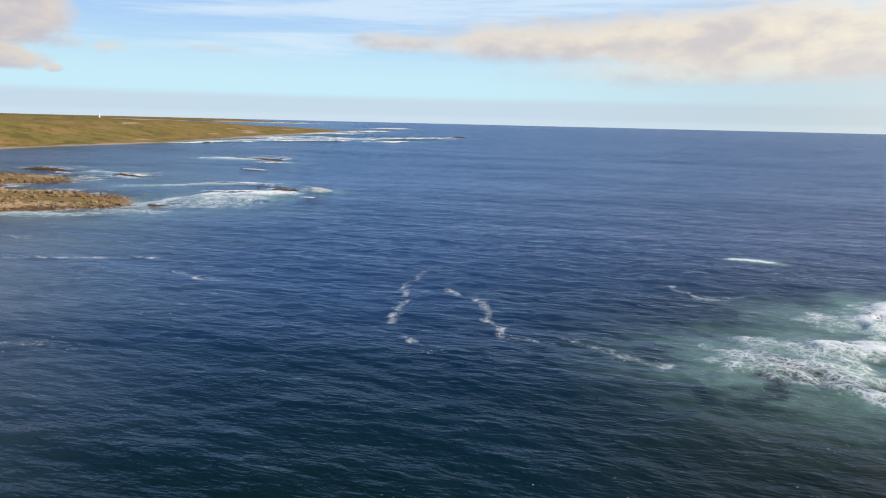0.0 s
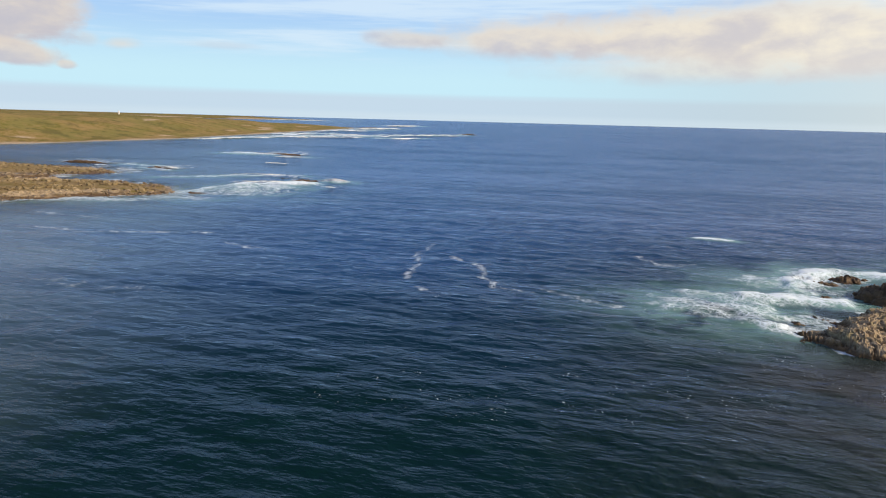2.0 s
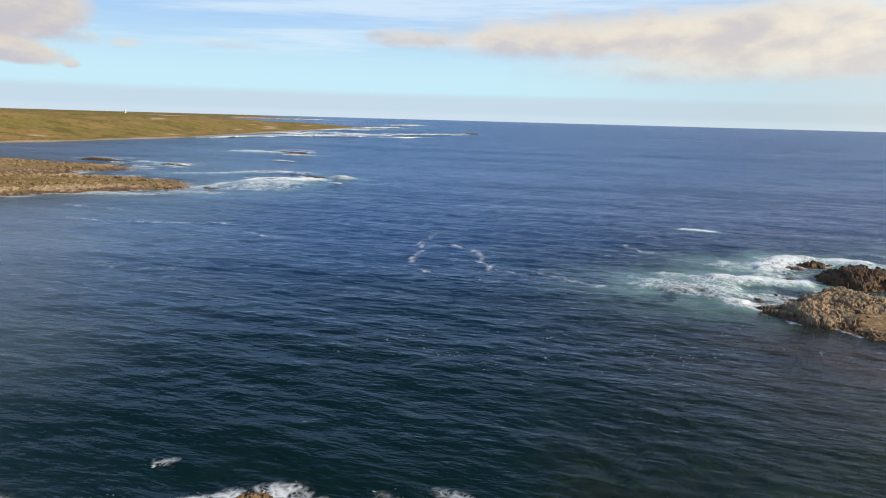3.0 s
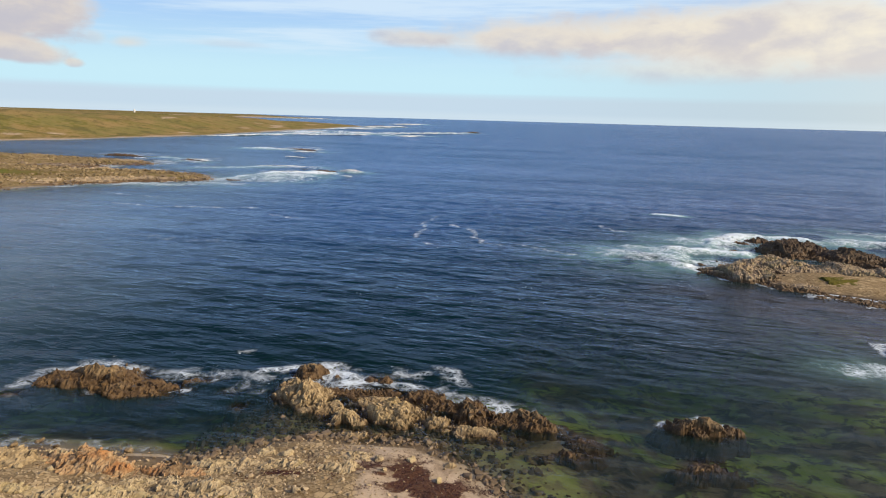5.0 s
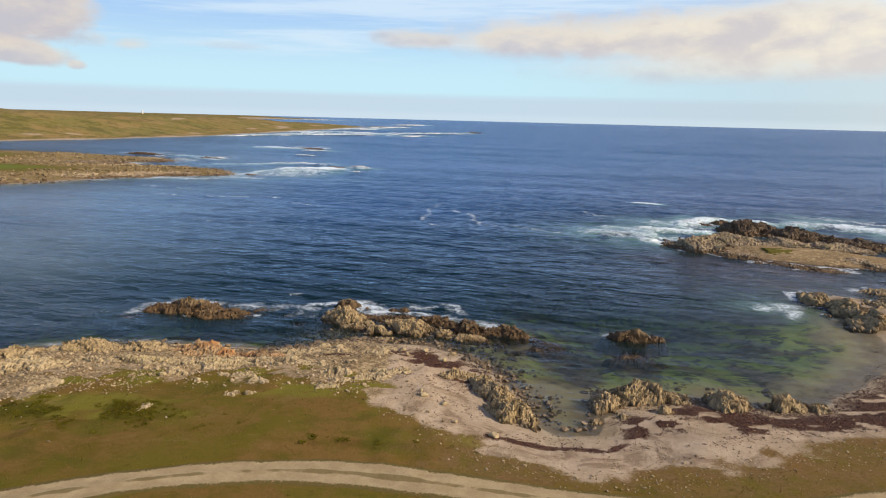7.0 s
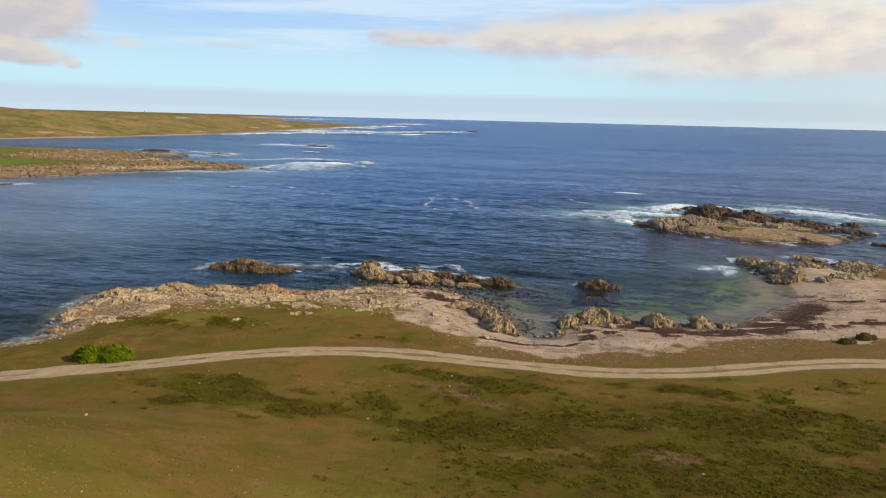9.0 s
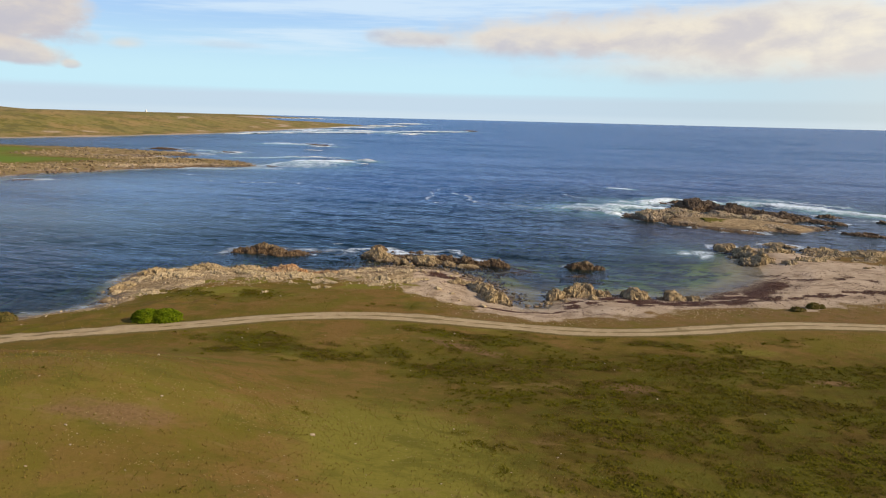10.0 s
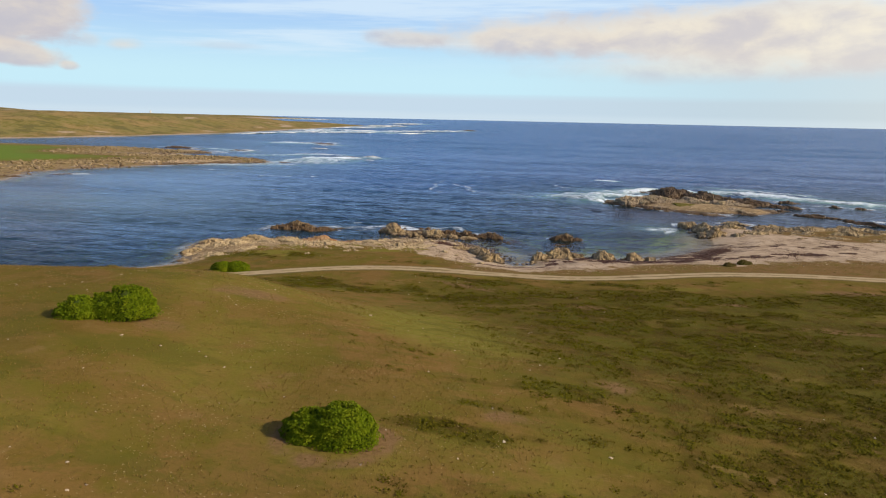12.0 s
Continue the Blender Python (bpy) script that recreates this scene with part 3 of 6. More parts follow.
def heath_material():
    """Leaves of low heath, from dark to sunny olive in drifts."""
    mat, n = material("olive_heath_leaf")
    pick = n.add("ShaderNodeNewGeometry")
    pos, rnd = pick.outputs["Position"], pick.outputs["Random Per Island"]
    drift = n.noise(pos, 0.55, 5.0, 0.65)
    wide = n.noise(pos, 0.13, 4.0, 0.6)
    col = n.mix(n.step(drift, 0.36, 0.62), (0.058, 0.050, 0.004), (0.100, 0.096, 0.007))
    col = n.mix(n.step(wide, 0.50, 0.66, 0.0, 0.8), col, (0.086, 0.066, 0.008))
    col = n.mix(n.math("MULTIPLY", rnd, 0.5), col, (0.118, 0.108, 0.010))
    finish(n, principled(n, col, 1.0, None, 0.02))
    return mat


def road_material():
    mat, n = material("pale_gravel_track")
    pos = n.add("ShaderNodeNewGeometry").outputs["Position"]
    side = n.attr("side")
    mid = n.noise(pos, 0.9, 5.0, 0.65)
    fine = n.noise(pos, 9.0, 5.0, 0.7)
    col = n.mix(n.step(mid, 0.35, 0.65), (0.33, 0.255, 0.145), (0.42, 0.335, 0.20))
    col = n.mix(n.step(fine, 0.45, 0.75, 0.0, 0.6), col, (0.22, 0.165, 0.11))
    a = n.math("ABSOLUTE", side)
    crown = n.math("ADD", n.step(a, 0.26, 0.05, 0.0, n.step(px_of(n, pos), -12.0, 24.0, 0.65, 0.95)), n.math("MULTIPLY", n.math("SUBTRACT", n.noise(pos, 0.35, 4.0, 0.6), 0.52), 3.0))
    edge = n.math("ADD", n.step(a, 0.50, 1.0), n.math("MULTIPLY", n.math("SUBTRACT", n.math("ADD", n.math("MULTIPLY", mid, 0.5), n.math("MULTIPLY", fine, 0.5)), 0.5), 2.6))
    turf = n.mix(n.step(fine, 0.4, 0.6), (0.15, 0.10, 0.035), (0.10, 0.09, 0.025))
    col = n.mix(n.step(crown, 0.35, 0.7, 0.0, 0.7), col, turf)
    col = n.mix(n.step(edge, 0.35, 0.65), col, turf)
    finish(n, principled(n, col, 0.95, n.bump(fine, 0.6, 0.06), 0.15))
    return mat


def plain_material(name, color, rough=0.7, spec=0.3):
    mat, n = material(name)
    pos = n.add("ShaderNodeNewGeometry").outputs["Position"]
    v = n.noise(pos, 1.5, 5.0, 0.65)
    dark = tuple(c * 0.7 for c in color)
    finish(n, principled(n, n.mix(n.step(v, 0.4, 0.7), color, dark), rough, n.bump(v, 0.3, 0.05), spec))
    return mat


GROUND, WATER, GRAVEL = ground_material(), water_material(), road_material()
ROCK_TAN = rock_material("tan_jointed_rock", (0.42, 0.325, 0.185), (0.27, 0.200, 0.112), (0.085, 0.060, 0.036), (0.38, 0.29, 0.09), 0.15)
ROCK_WET = rock_material("brown_wet_rock", (0.25, 0.180, 0.095), (0.145, 0.100, 0.052), (0.060, 0.042, 0.028), (0.26, 0.17, 0.06), 0.75, 0.3)
ROCK_PALE = rock_material("pale_bedded_rock", (0.50, 0.405, 0.255), (0.34, 0.265, 0.155), (0.12, 0.085, 0.05), (0.36, 0.31, 0.10), -0.2)
ROCK_RUST = rock_material("rust_stained_rock", (0.43, 0.31, 0.18), (0.33, 0.20, 0.10), (0.10, 0.07, 0.045), (0.36, 0.165, 0.060), 0.05, 0.8)
ROCK_GREY = rock_material("grey_brown_island_rock", (0.42, 0.335, 0.225), (0.28, 0.215, 0.140), (0.09, 0.066, 0.048), (0.15, 0.15, 0.035), 0.45, 0.35)
ROCK_DARK = rock_material("dark_wet_reef_rock", (0.13, 0.095, 0.065), (0.085, 0.060, 0.042), (0.035, 0.026, 0.02), (0.12, 0.08, 0.03), 0.9, 0.2)
STONE = island_material("beach_stone", [(0.20, 0.15, 0.09), (0.37, 0.285, 0.175), (0.52, 0.42, 0.28), (0.30, 0.22, 0.13)])
WRACK = island_material("dark_red_seaweed", [(0.035, 0.011, 0.010), (0.075, 0.022, 0.016), (0.115, 0.042, 0.026)], 0.5, 0.4)
GRASS = island_material("dry_grass", [(0.18, 0.116, 0.030), (0.24, 0.165, 0.046), (0.16, 0.128, 0.024), (0.21, 0.135, 0.038), (0.29, 0.215, 0.08)])
GRASS_GREEN = island_material("green_grass", [(0.16, 0.135, 0.020), (0.23, 0.19, 0.030), (0.19, 0.165, 0.022)])
HEATH = heath_material()
BUSH_LEAF = leaf_material("bright_green_leaf", ((0.084, 0.128, 0.003), (0.145, 0.200, 0.006), (0.185, 0.220, 0.008)))
TWIG = plain_material("brown_twig", (0.07, 0.05, 0.03))
WHITE_PAINT = plain_material("white_painted_masonry", (0.80, 0.80, 0.78), 0.6)


# ---- ground, water and track ----
def turf_line(x):
    return np.interp(x, [-60, -36, -31, -28, -20, -14, -8, -3, 1, 5, 9.5, 17, 25, 33, 43, 60, 90], [-33, -31.5, -27.5, -21.5, -19.4, -17.5, -17.4, -20, -24, -27.8, -29.8, -28.4, -26, -23, -22, -20, -16])


def wrack(x, y):
    """Where red weed lies cast up along the tide line."""
    d = inside_distance(x, y, NEAR_COAST)
    lean = fbm(x / 1.6 + 4, y / 1.1, 101, 4)
    a = np.exp(-(((x - 1.5) / 4.6) ** 2 + ((y + 12.6 + 0.35 * (x - 1.5)) / 2.6) ** 2)) * ramp(lean, 0.45, 0.53)
    b = np.exp(-(((x - 18.9) / 2.7) ** 2 + ((y + 18.6) / 1.9) ** 2)) * ramp(lean, 0.36, 0.48)
    c = np.exp(-((line_distance(x, y, [(22.5, -19.8), (28, -19.6), (33.5, -15.8), (38.5, -11)]) / 2.0) ** 2)) * ramp(lean, 0.28, 0.42) * 1.3
    e = np.exp(-((line_distance(x, y, [(4.5, -24.6), (8, -25.6), (11.5, -25.6), (13.6, -23.4)]) / 0.35) ** 2)) * ramp(lean, 0.36, 0.5)
    f = np.exp(-((line_distance(x, y, [(14, -22), (22, -22.2), (34, -19), (46, -16), (60, -14)]) / 1.2) ** 2)) * ramp(lean, 0.52, 0.6) * 0.7
    g = np.exp(-(((x + 7.0) / 1.2) ** 2 + ((y + 11.8) / 0.35) ** 2)) + np.exp(-((line_distance(x, y, [(40, -6), (47, -9), (58, -9)]) / 1.6) ** 2)) * ramp(lean, 0.5, 0.6) * 0.6
    bits = 0.16 * ramp(lean, 0.50, 0.60) * ramp(y - turf_line(x), 0, 2) * ramp(x, -8, 0)
    h = np.exp(-(((x - 6) / 2.6) ** 2 + ((y + 15.2) / 1.6) ** 2)) * ramp(lean, 0.44, 0.54) + np.exp(-(((x - 13.8) / 0.7) ** 2 + ((y + 22.6) / 1.6) ** 2)) * ramp(lean, 0.40, 0.50)
    return np.clip(1.25 * (a + b + c + e + f + g + h) + bits, 0, 1) * (d > -1.5)


def make_ground():
    xs = graded(-4000, 4000, -40, 76, 0.34, 1.045)
    ys = graded(-700, 4000, -92, 30, 0.34, 1.04)
    gx, gy = np.meshgrid(xs, ys)
    z = ground_z(gx, gy)
    z = z - 0.03 * (1 - ramp(road_near(gx, gy), 1.0, 1.7))
    d = inside_distance(gx, gy, NEAR_COAST)
    wob = 8 * (fbm(gx / 5, gy / 5, 41, 5, 0.6) - 0.5)
    turf_edge = turf_line(gx)
    beach = ramp(gy - turf_edge + 0.8 * wob + 3.0 * (fbm(gx / 1.6, gy / 1.6, 42, 3) - 0.5), -2.4, 2.8) * (d > -2)
    s = inside_distance(gx, gy, SPIT)
    h = inside_distance(gx, gy, HEADLAND)
    c = inside_distance(gx, gy, FAR_COAST)
    beach = np.maximum(beach, (s > -3) * (1 - ramp(s + wob, 2, 9)) * 0.1)
    beach = np.maximum(beach, (h > -6) * (1 - ramp(h + 2 * wob, 2, 9)) * 0.8)
    beach = np.maximum(beach, (c > -9) * (1 - ramp(c + 2 * wob, 30, 60)))
    # bare sandy blow-outs on the headland
    beach = np.maximum(beach, (h > 20) * ramp(fbm(gx / 14, gy / 9, 61, 4), 0.70, 0.74) * 0.8)
    worn = 0.80 * np.exp(-((np.hypot(gx + 3.1, (gy + 82.0) * 1.1) - 2.1) / 0.75) ** 2) * (0.3 + 1.2 * fbm(gx / 0.9, gy / 0.9, 47, 3))
    worn = np.maximum(worn, 0.65 * np.exp(-(((gx + 14.6) / 2.2) ** 2 + ((gy + 71.5) / 1.4) ** 2)))
    worn = np.maximum(worn, 0.55 * ramp(gx, -8, 4) * ramp(gy, -34, -30) * (d > 0))
    for x, y, rx, ry, turn in WORN:
        worn = np.maximum(worn, 0.75 * np.exp(-blob(gx, gy, x, y, rx, ry, turn) ** 2))
    stone = beach * (d > 0) * (1 - ramp(gx + 0.35 * (gy + 20) + wob, -4, 2)) * 0.9 + (s > 0) * (1 - ramp(s + 3 * wob, 18, 44)) * 0.54
    islet = (1 - ramp(np.hypot(((gx - 55) * 0.94 - (gy - 39) * 0.34) / 17, ((gx - 55) * 0.34 + (gy - 39) * 0.94) / 9.5), 0.85, 1.15)) * 0.8
    stone = np.maximum(stone, islet)
    # rough turf on the bar
    bar = 1 - ramp(np.hypot((gx - 70) / 19, (gy - 3.5) / 9.5) + 0.10 * wob, 0.65, 1.0)
    beach, stone = beach * (1 - bar), stone * (1 - bar)
    field = ramp(s + 2 * wob, 24, 40) * ramp(-gx, 108, 124)
    green = np.zeros_like(gx)
    stone = np.maximum(stone, (d < 1) * np.exp(-(((gx + 2.2) / 11) ** 4 + ((gy + 3.5 + 0.15 * gx) / 5.5) ** 4)))
    green = np.maximum(green, ramp(fbm(gx / 15, gy / 12, 43, 3), 0.50, 0.72) * 0.6 * (d > 0) * ramp(-gy, 32, 44))
    green = np.maximum(green, (h > 10) * (0.35 + 0.65 * ramp(fbm(gx / 60, gy / 40, 63, 4), 0.40, 0.6)))
    glade = 1.25 * np.exp(-(((gx - 0.5 + 0.3 * (gy + 60)) / 7.5) ** 2 + ((gy + 60) / 10.0) ** 2)) + 0.8 * np.exp(-(((gx + 20) / 10) ** 2 + ((gy + 46.5) / 2.4) ** 2)) + 0.9 * np.exp(-(((gx - 25) / 5) ** 2 + ((gy + 37.6) / 1.6) ** 2)) + 0.8 * np.exp(-(((gx - 3.8) / 3) ** 2 + ((gy + 33.2) / 0.9) ** 2)) + 1.3 * np.exp(-(((gx + 20) / 8.5) ** 2 + ((gy + 23.4) / 2.6) ** 2)) * ramp(fbm(gx / 4, gy / 2, 48, 4), 0.3, 0.6) + 1.1 * np.exp(-(((gx + 8) / 7.0) ** 2 + ((gy + 19.5) / 1.8) ** 2)) * ramp(fbm(gx / 2.2, gy / 1.6, 49, 3), 0.42, 0.6)
    green = np.maximum(green, glade * (d > 0))
    moss = ramp(fbm(gx / 2.4, gy / 1.5, 150, 4), 0.47, 0.60) * np.exp(-((gy - turf_edge - 1.2) / 2.6) ** 2) * (1 - ramp(gx, 2, 8)) * (d > 1)
    beach, stone, green = beach * (1 - 0.85 * moss), stone * (1 - 0.85 * moss), np.maximum(green, moss)
    scrub = scrub_field(gx, gy) * (d > 0)
    scrub = np.maximum(scrub, (h > 15) * ramp(fbm(gx / 30, gy / 16, 62, 4), 0.46, 0.60) * 0.9)
    scrub = np.maximum(scrub, 0.74 * ramp(gx + 0.25 * (gy + 60), -6, 12) * ramp(-gy, 34, 40) * (d > 0) * (0.6 + 0.8 * fbm(gx / 6, gy / 4, 53, 3)))
    scrub = np.where(beach > 0.5, 0, scrub)
    me = sheet("ground", xs, ys, z, {"sand": beach, "green": green, "scrub": scrub, "stone": stone, "field": field, "bare": worn, "wrack": wrack(gx, gy), "afar": np.clip((h > -20) * 1.0 + (c > -20) * 1.0 + 0.4 * (s > 0), 0, 1)})
    me.materials.append(GROUND)
    tagged(new("ground", me), "coastal turf, pale beach and seabed in one sheet", "ground", kind="structure")


# x, y, half length, half width, turn of each heath drift, and of each worn place
DRIFTS = [(-9.5, -40.2, 9.5, 2.7, -9), (1.5, -43.0, 8.0, 2.0, -10), (4.5, -35.6, 6.0, 1.5, -18), (17.5, -36.0, 4.5, 1.3, -8), (13.0, -41.6, 6.5, 1.3, -8), (20.5, -48.5, 6.5, 2.8, -15), (28.5, -41.2, 6.0, 0.9, 10),
          (41.0, -40.6, 6.0, 1.1, -6), (7.0, -48.0, 4.5, 0.9, 25), (14.5, -54.5, 5.0, 1.8, -10), (25.5, -56.5, 7.0, 2.2, -8), (34.0, -61.0, 8.0, 2.4, 0), (16.0, -62.5, 7.0, 2.0, -14), (22.0, -69.0, 7.0, 2.2, -10),
          (6.5, -73.0, 3.0, 1.2, 0), (2.6, -80.2, 2.6, 1.2, -10), (14.0, -80.0, 5.0, 1.5, -12)]
WORN = [(3.0, -38.2, 6.5, 1.0, -32), (14.0, -46.2, 2.4, 1.6, 0), (42.5, -37.4, 6.0, 1.4, 0), (33.0, -53.0, 5.0, 1.0, -10), (28.4, -43.8, 2.5, 0.9, 0), (10.6, -71.0, 1.6, 1.6, 0), (4.0, -78.0, 1.6, 1.0, 0), (-12.0, -63.0, 4.0, 1.6, 8)]


def blob(x, y, cx, cy, rx, ry, turn):
    ca, sa = math.cos(radians(turn)), math.sin(radians(turn))
    return np.hypot(((x - cx) * ca + (y - cy) * sa) / rx, ((y - cy) * ca - (x - cx) * sa) / ry)


def scrub_field(x, y):
    """Where low dark heath grows on the turf."""
    comb = fbm(x / 2.6, (y + 0.15 * x) / 1.5, 51, 4) - 0.5
    v = np.zeros_like(np.asarray(x, float))
    for cx, cy, rx, ry, turn in DRIFTS:
        v = np.maximum(v, 1 - ramp(blob(x, y, cx, cy, rx, ry, turn) + 2.3 * comb, 0.45, 1.45))
    east = ramp(x + 0.25 * (y + 60), -4, 14) * ramp(-y, 34, 38)
    v = np.maximum(v, 0.95 * east * ramp(fbm(x / 3.4, (y + 0.1 * x) / 2.5, 58, 4), 0.38, 0.56))
    v = np.maximum(v, 1.0 * np.exp(-(((x + 21) / 8.0) ** 2 + ((y + 24.0) / 2.2) ** 2)) * ramp(fbm(x / 2.0, y / 1.6, 57, 3), 0.30, 0.50))
    v = np.maximum(v, 0.7 * np.exp(-(((x + 2) / 5.0) ** 2 + ((y + 27) / 0.8) ** 2)))
    v = np.maximum(v, 0.6 * ramp(-y, 30, 34) * ramp(x, -12, 4) * ramp(fbm(x / 2.6, y / 1.6, 59, 4), 0.60, 0.68))
    return np.clip(v, 0, 1)


# white water: x, y of both ends, half width, strength
SURF_REEF = [
    (-29.4, -0.8, -28.6, 1.6, 1.2, 0.46), (-28.4, 2.4, -26.6, 4.6, 1.0, 0.48), (-26.4, 4.6, -21.0, 3.6, 0.8, 0.50), (-19.5, 3.0, -13.2, 3.2, 1.3, 0.42), (-13.4, 1.2, -12.6, 0.0, 1.0, 0.36),
    (-12.9, 4.6, -10.6, 5.4, 0.6, 0.80), (-7.2, 5.3, -5.6, 3.2, 0.6, 0.95), (-5.6, 2.2, -0.5, 2.4, 0.5, 0.80), (-3.4, 4.6, -0.5, 4.4, 0.5, 0.58),
    (1.2, 6.2, 2.2, 2.8, 0.9, 0.58), (2.6, 0.9, 4.6, 0.2, 0.4, 0.62), (15.6, -2.6, 18.4, -1.5, 0.4, 0.62), (18.8, -2.2, 20.2, -3.0, 0.3, 0.62),
    (-15.8, 8.6, -15.0, 8.9, 0.35, 0.55)]
SURF_ISLAND = [
    (26.6, 55.0, 33.5, 54.0, 3.4, 0.57), (31.0, 60.5, 36.0, 58.5, 2.6, 0.55), (33.0, 49.0, 36.5, 46.5, 1.2, 0.83), (36.0, 60.0, 45.0, 60.0, 2.4, 0.74),
    (44.0, 66.0, 52.0, 75.0, 2.4, 0.78), (40.0, 70.0, 46.0, 66.0, 2.8, 0.44), (53.0, 77.0, 62.0, 74.5, 1.6, 0.78), (62.0, 72.0, 72.0, 70.0, 2.4, 0.50),
    (70.0, 74.0, 84.0, 66.0, 3.2, 0.69), (76.0, 84.0, 92.0, 72.0, 2.0, 0.38), (82.0, 62.0, 96.0, 52.0, 2.6, 0.74), (96.0, 55.0, 125.0, 46.0, 3.0, 0.42),
    (44.5, 103.0, 49.5, 102.0, 0.7, 0.92), (35.6, 9.4, 39.4, 8.6, 1.4, 0.40), (36.6, 5.2, 38.6, 8.0, 0.9, 0.38)]
SURF_SPIT = [
    (-68.0, 150.0, -48.0, 156.0, 6.0, 0.50), (-57.0, 167.0, -44.0, 178.0, 4.2, 1.10), (-58.0, 160.0, -48.0, 164.0, 6.0, 0.62), (-72.0, 143.0, -60.0, 140.0, 4.0, 0.50), (-90.0, 131.0, -70.0, 136.0, 2.5, 0.55), (-39.0, 192.0, -33.0, 188.0, 2.0, 1.17),
    (-72.0, 150.0, -64.0, 158.0, 2.5, 0.80), (-100.0, 128.0, -80.0, 137.0, 1.8, 0.80), (-72.0, 200.0, -52.0, 206.0, 2.5, 0.64), (-108.0, 224.0, -98.0, 214.0, 2.0, 0.90),
    (-112.0, 325.0, -88.0, 320.0, 4.0, 1.06), (-88.0, 320.0, -70.0, 305.0, 3.0, 0.53), (-90.0, 190.0, -76.0, 196.0, 2.0, 0.64), (-122.0, 236.0, -112.0, 232.0, 1.8, 0.74)]
SURF_ISLAND = [(ax, ay, bx, by, w, 1.3 * power) for ax, ay, bx, by, w, power in SURF_ISLAND]
SURF_POINT = [
    (-190.0, 500.0, -150.0, 610.0, 7.0, 0.75), (-150.0, 610.0, -80.0, 660.0, 8.0, 0.95), (-190.0, 690.0, -130.0, 720.0, 8.0, 0.9), (-70.0, 610.0, -30.0, 640.0, 5.0, 0.8),
    (-82.0, 700.0, 10.0, 800.0, 7.0, 0.9), (-172.0, 880.0, -120.0, 960.0, 12.0, 0.9), (-150.0, 1060.0, -110.0, 1130.0, 14.0, 1.0), (-140.0, 1440.0, -95.0, 1540.0, 18.0, 1.0),
    (-560.0, 2200.0, -440.0, 2320.0, 30.0, 1.0), (-300.0, 296.0, -236.0, 366.0, 2.5, 0.8)]
# drifting threads of old foam
THREADS = [
    (-5.1, 66.0, -4.3, 80.0, 0.77, 0.39), (-4.3, 80.0, -2.0, 92.0, 0.68, 0.31), (-3.4, 62.0, -2.4, 60.6, 0.51, 0.54), (0.6, 79.4, 4.4, 75.8, 0.94, 0.47), (4.4, 75.8, 4.7, 67.6, 0.68, 0.41),
    (4.7, 67.6, 6.6, 62.3, 0.59, 0.52), (6.6, 62.3, 10.4, 60.2, 0.42, 0.52), (11.6, 62.6, 14.6, 58.8, 0.68, 0.47), (14.6, 58.8, 19.2, 54.8, 0.85, 0.44), (28.5, 85.5, 30.8, 78.0, 0.68, 0.39),
    (30.8, 78.0, 36.0, 80.0, 1.19, 0.33), (-62.6, 92.4, -40.0, 95.0, 1.0, 0.40), (-74.0, 97.0, -60.0, 92.0, 1.1, 0.38), (-80.0, 112.0, -66.0, 108.0, 1.6, 0.30), (-35.0, 86.0, -27.0, 82.0, 0.94, 0.37)]
THREADS_NEAR = [
    (-30.0, 67.0, -10.0, 63.8, 1.3, 0.13), (-9.9, 63.8, -5.1, 65.7, 0.8, 0.13), (-1.5, 58.0, 5.5, 54.5, 1.6, 0.13), (-2.0, 29.0, 4.5, 26.0, 2.2, 0.13), (8.0, 34.0, 15.5, 31.0, 2.2, 0.13),
    (-9.0, 28.5, -3.0, 33.0, 1.6, 0.13), (28.0, 40.0, 33.0, 34.0, 3.0, 0.13), (-50.0, 60.0, -32.0, 56.0, 2.0, 0.2), (16.0, 31.5, 19.5, 27.5, 2.4, 0.115), (20.0, 35.0, 24.0, 29.5, 2.0, 0.11), (9.5, 27.5, 14.0, 26.5, 1.8, 0.11), (-8.0, 27.0, -5.0, 26.5, 1.5, 0.11)]


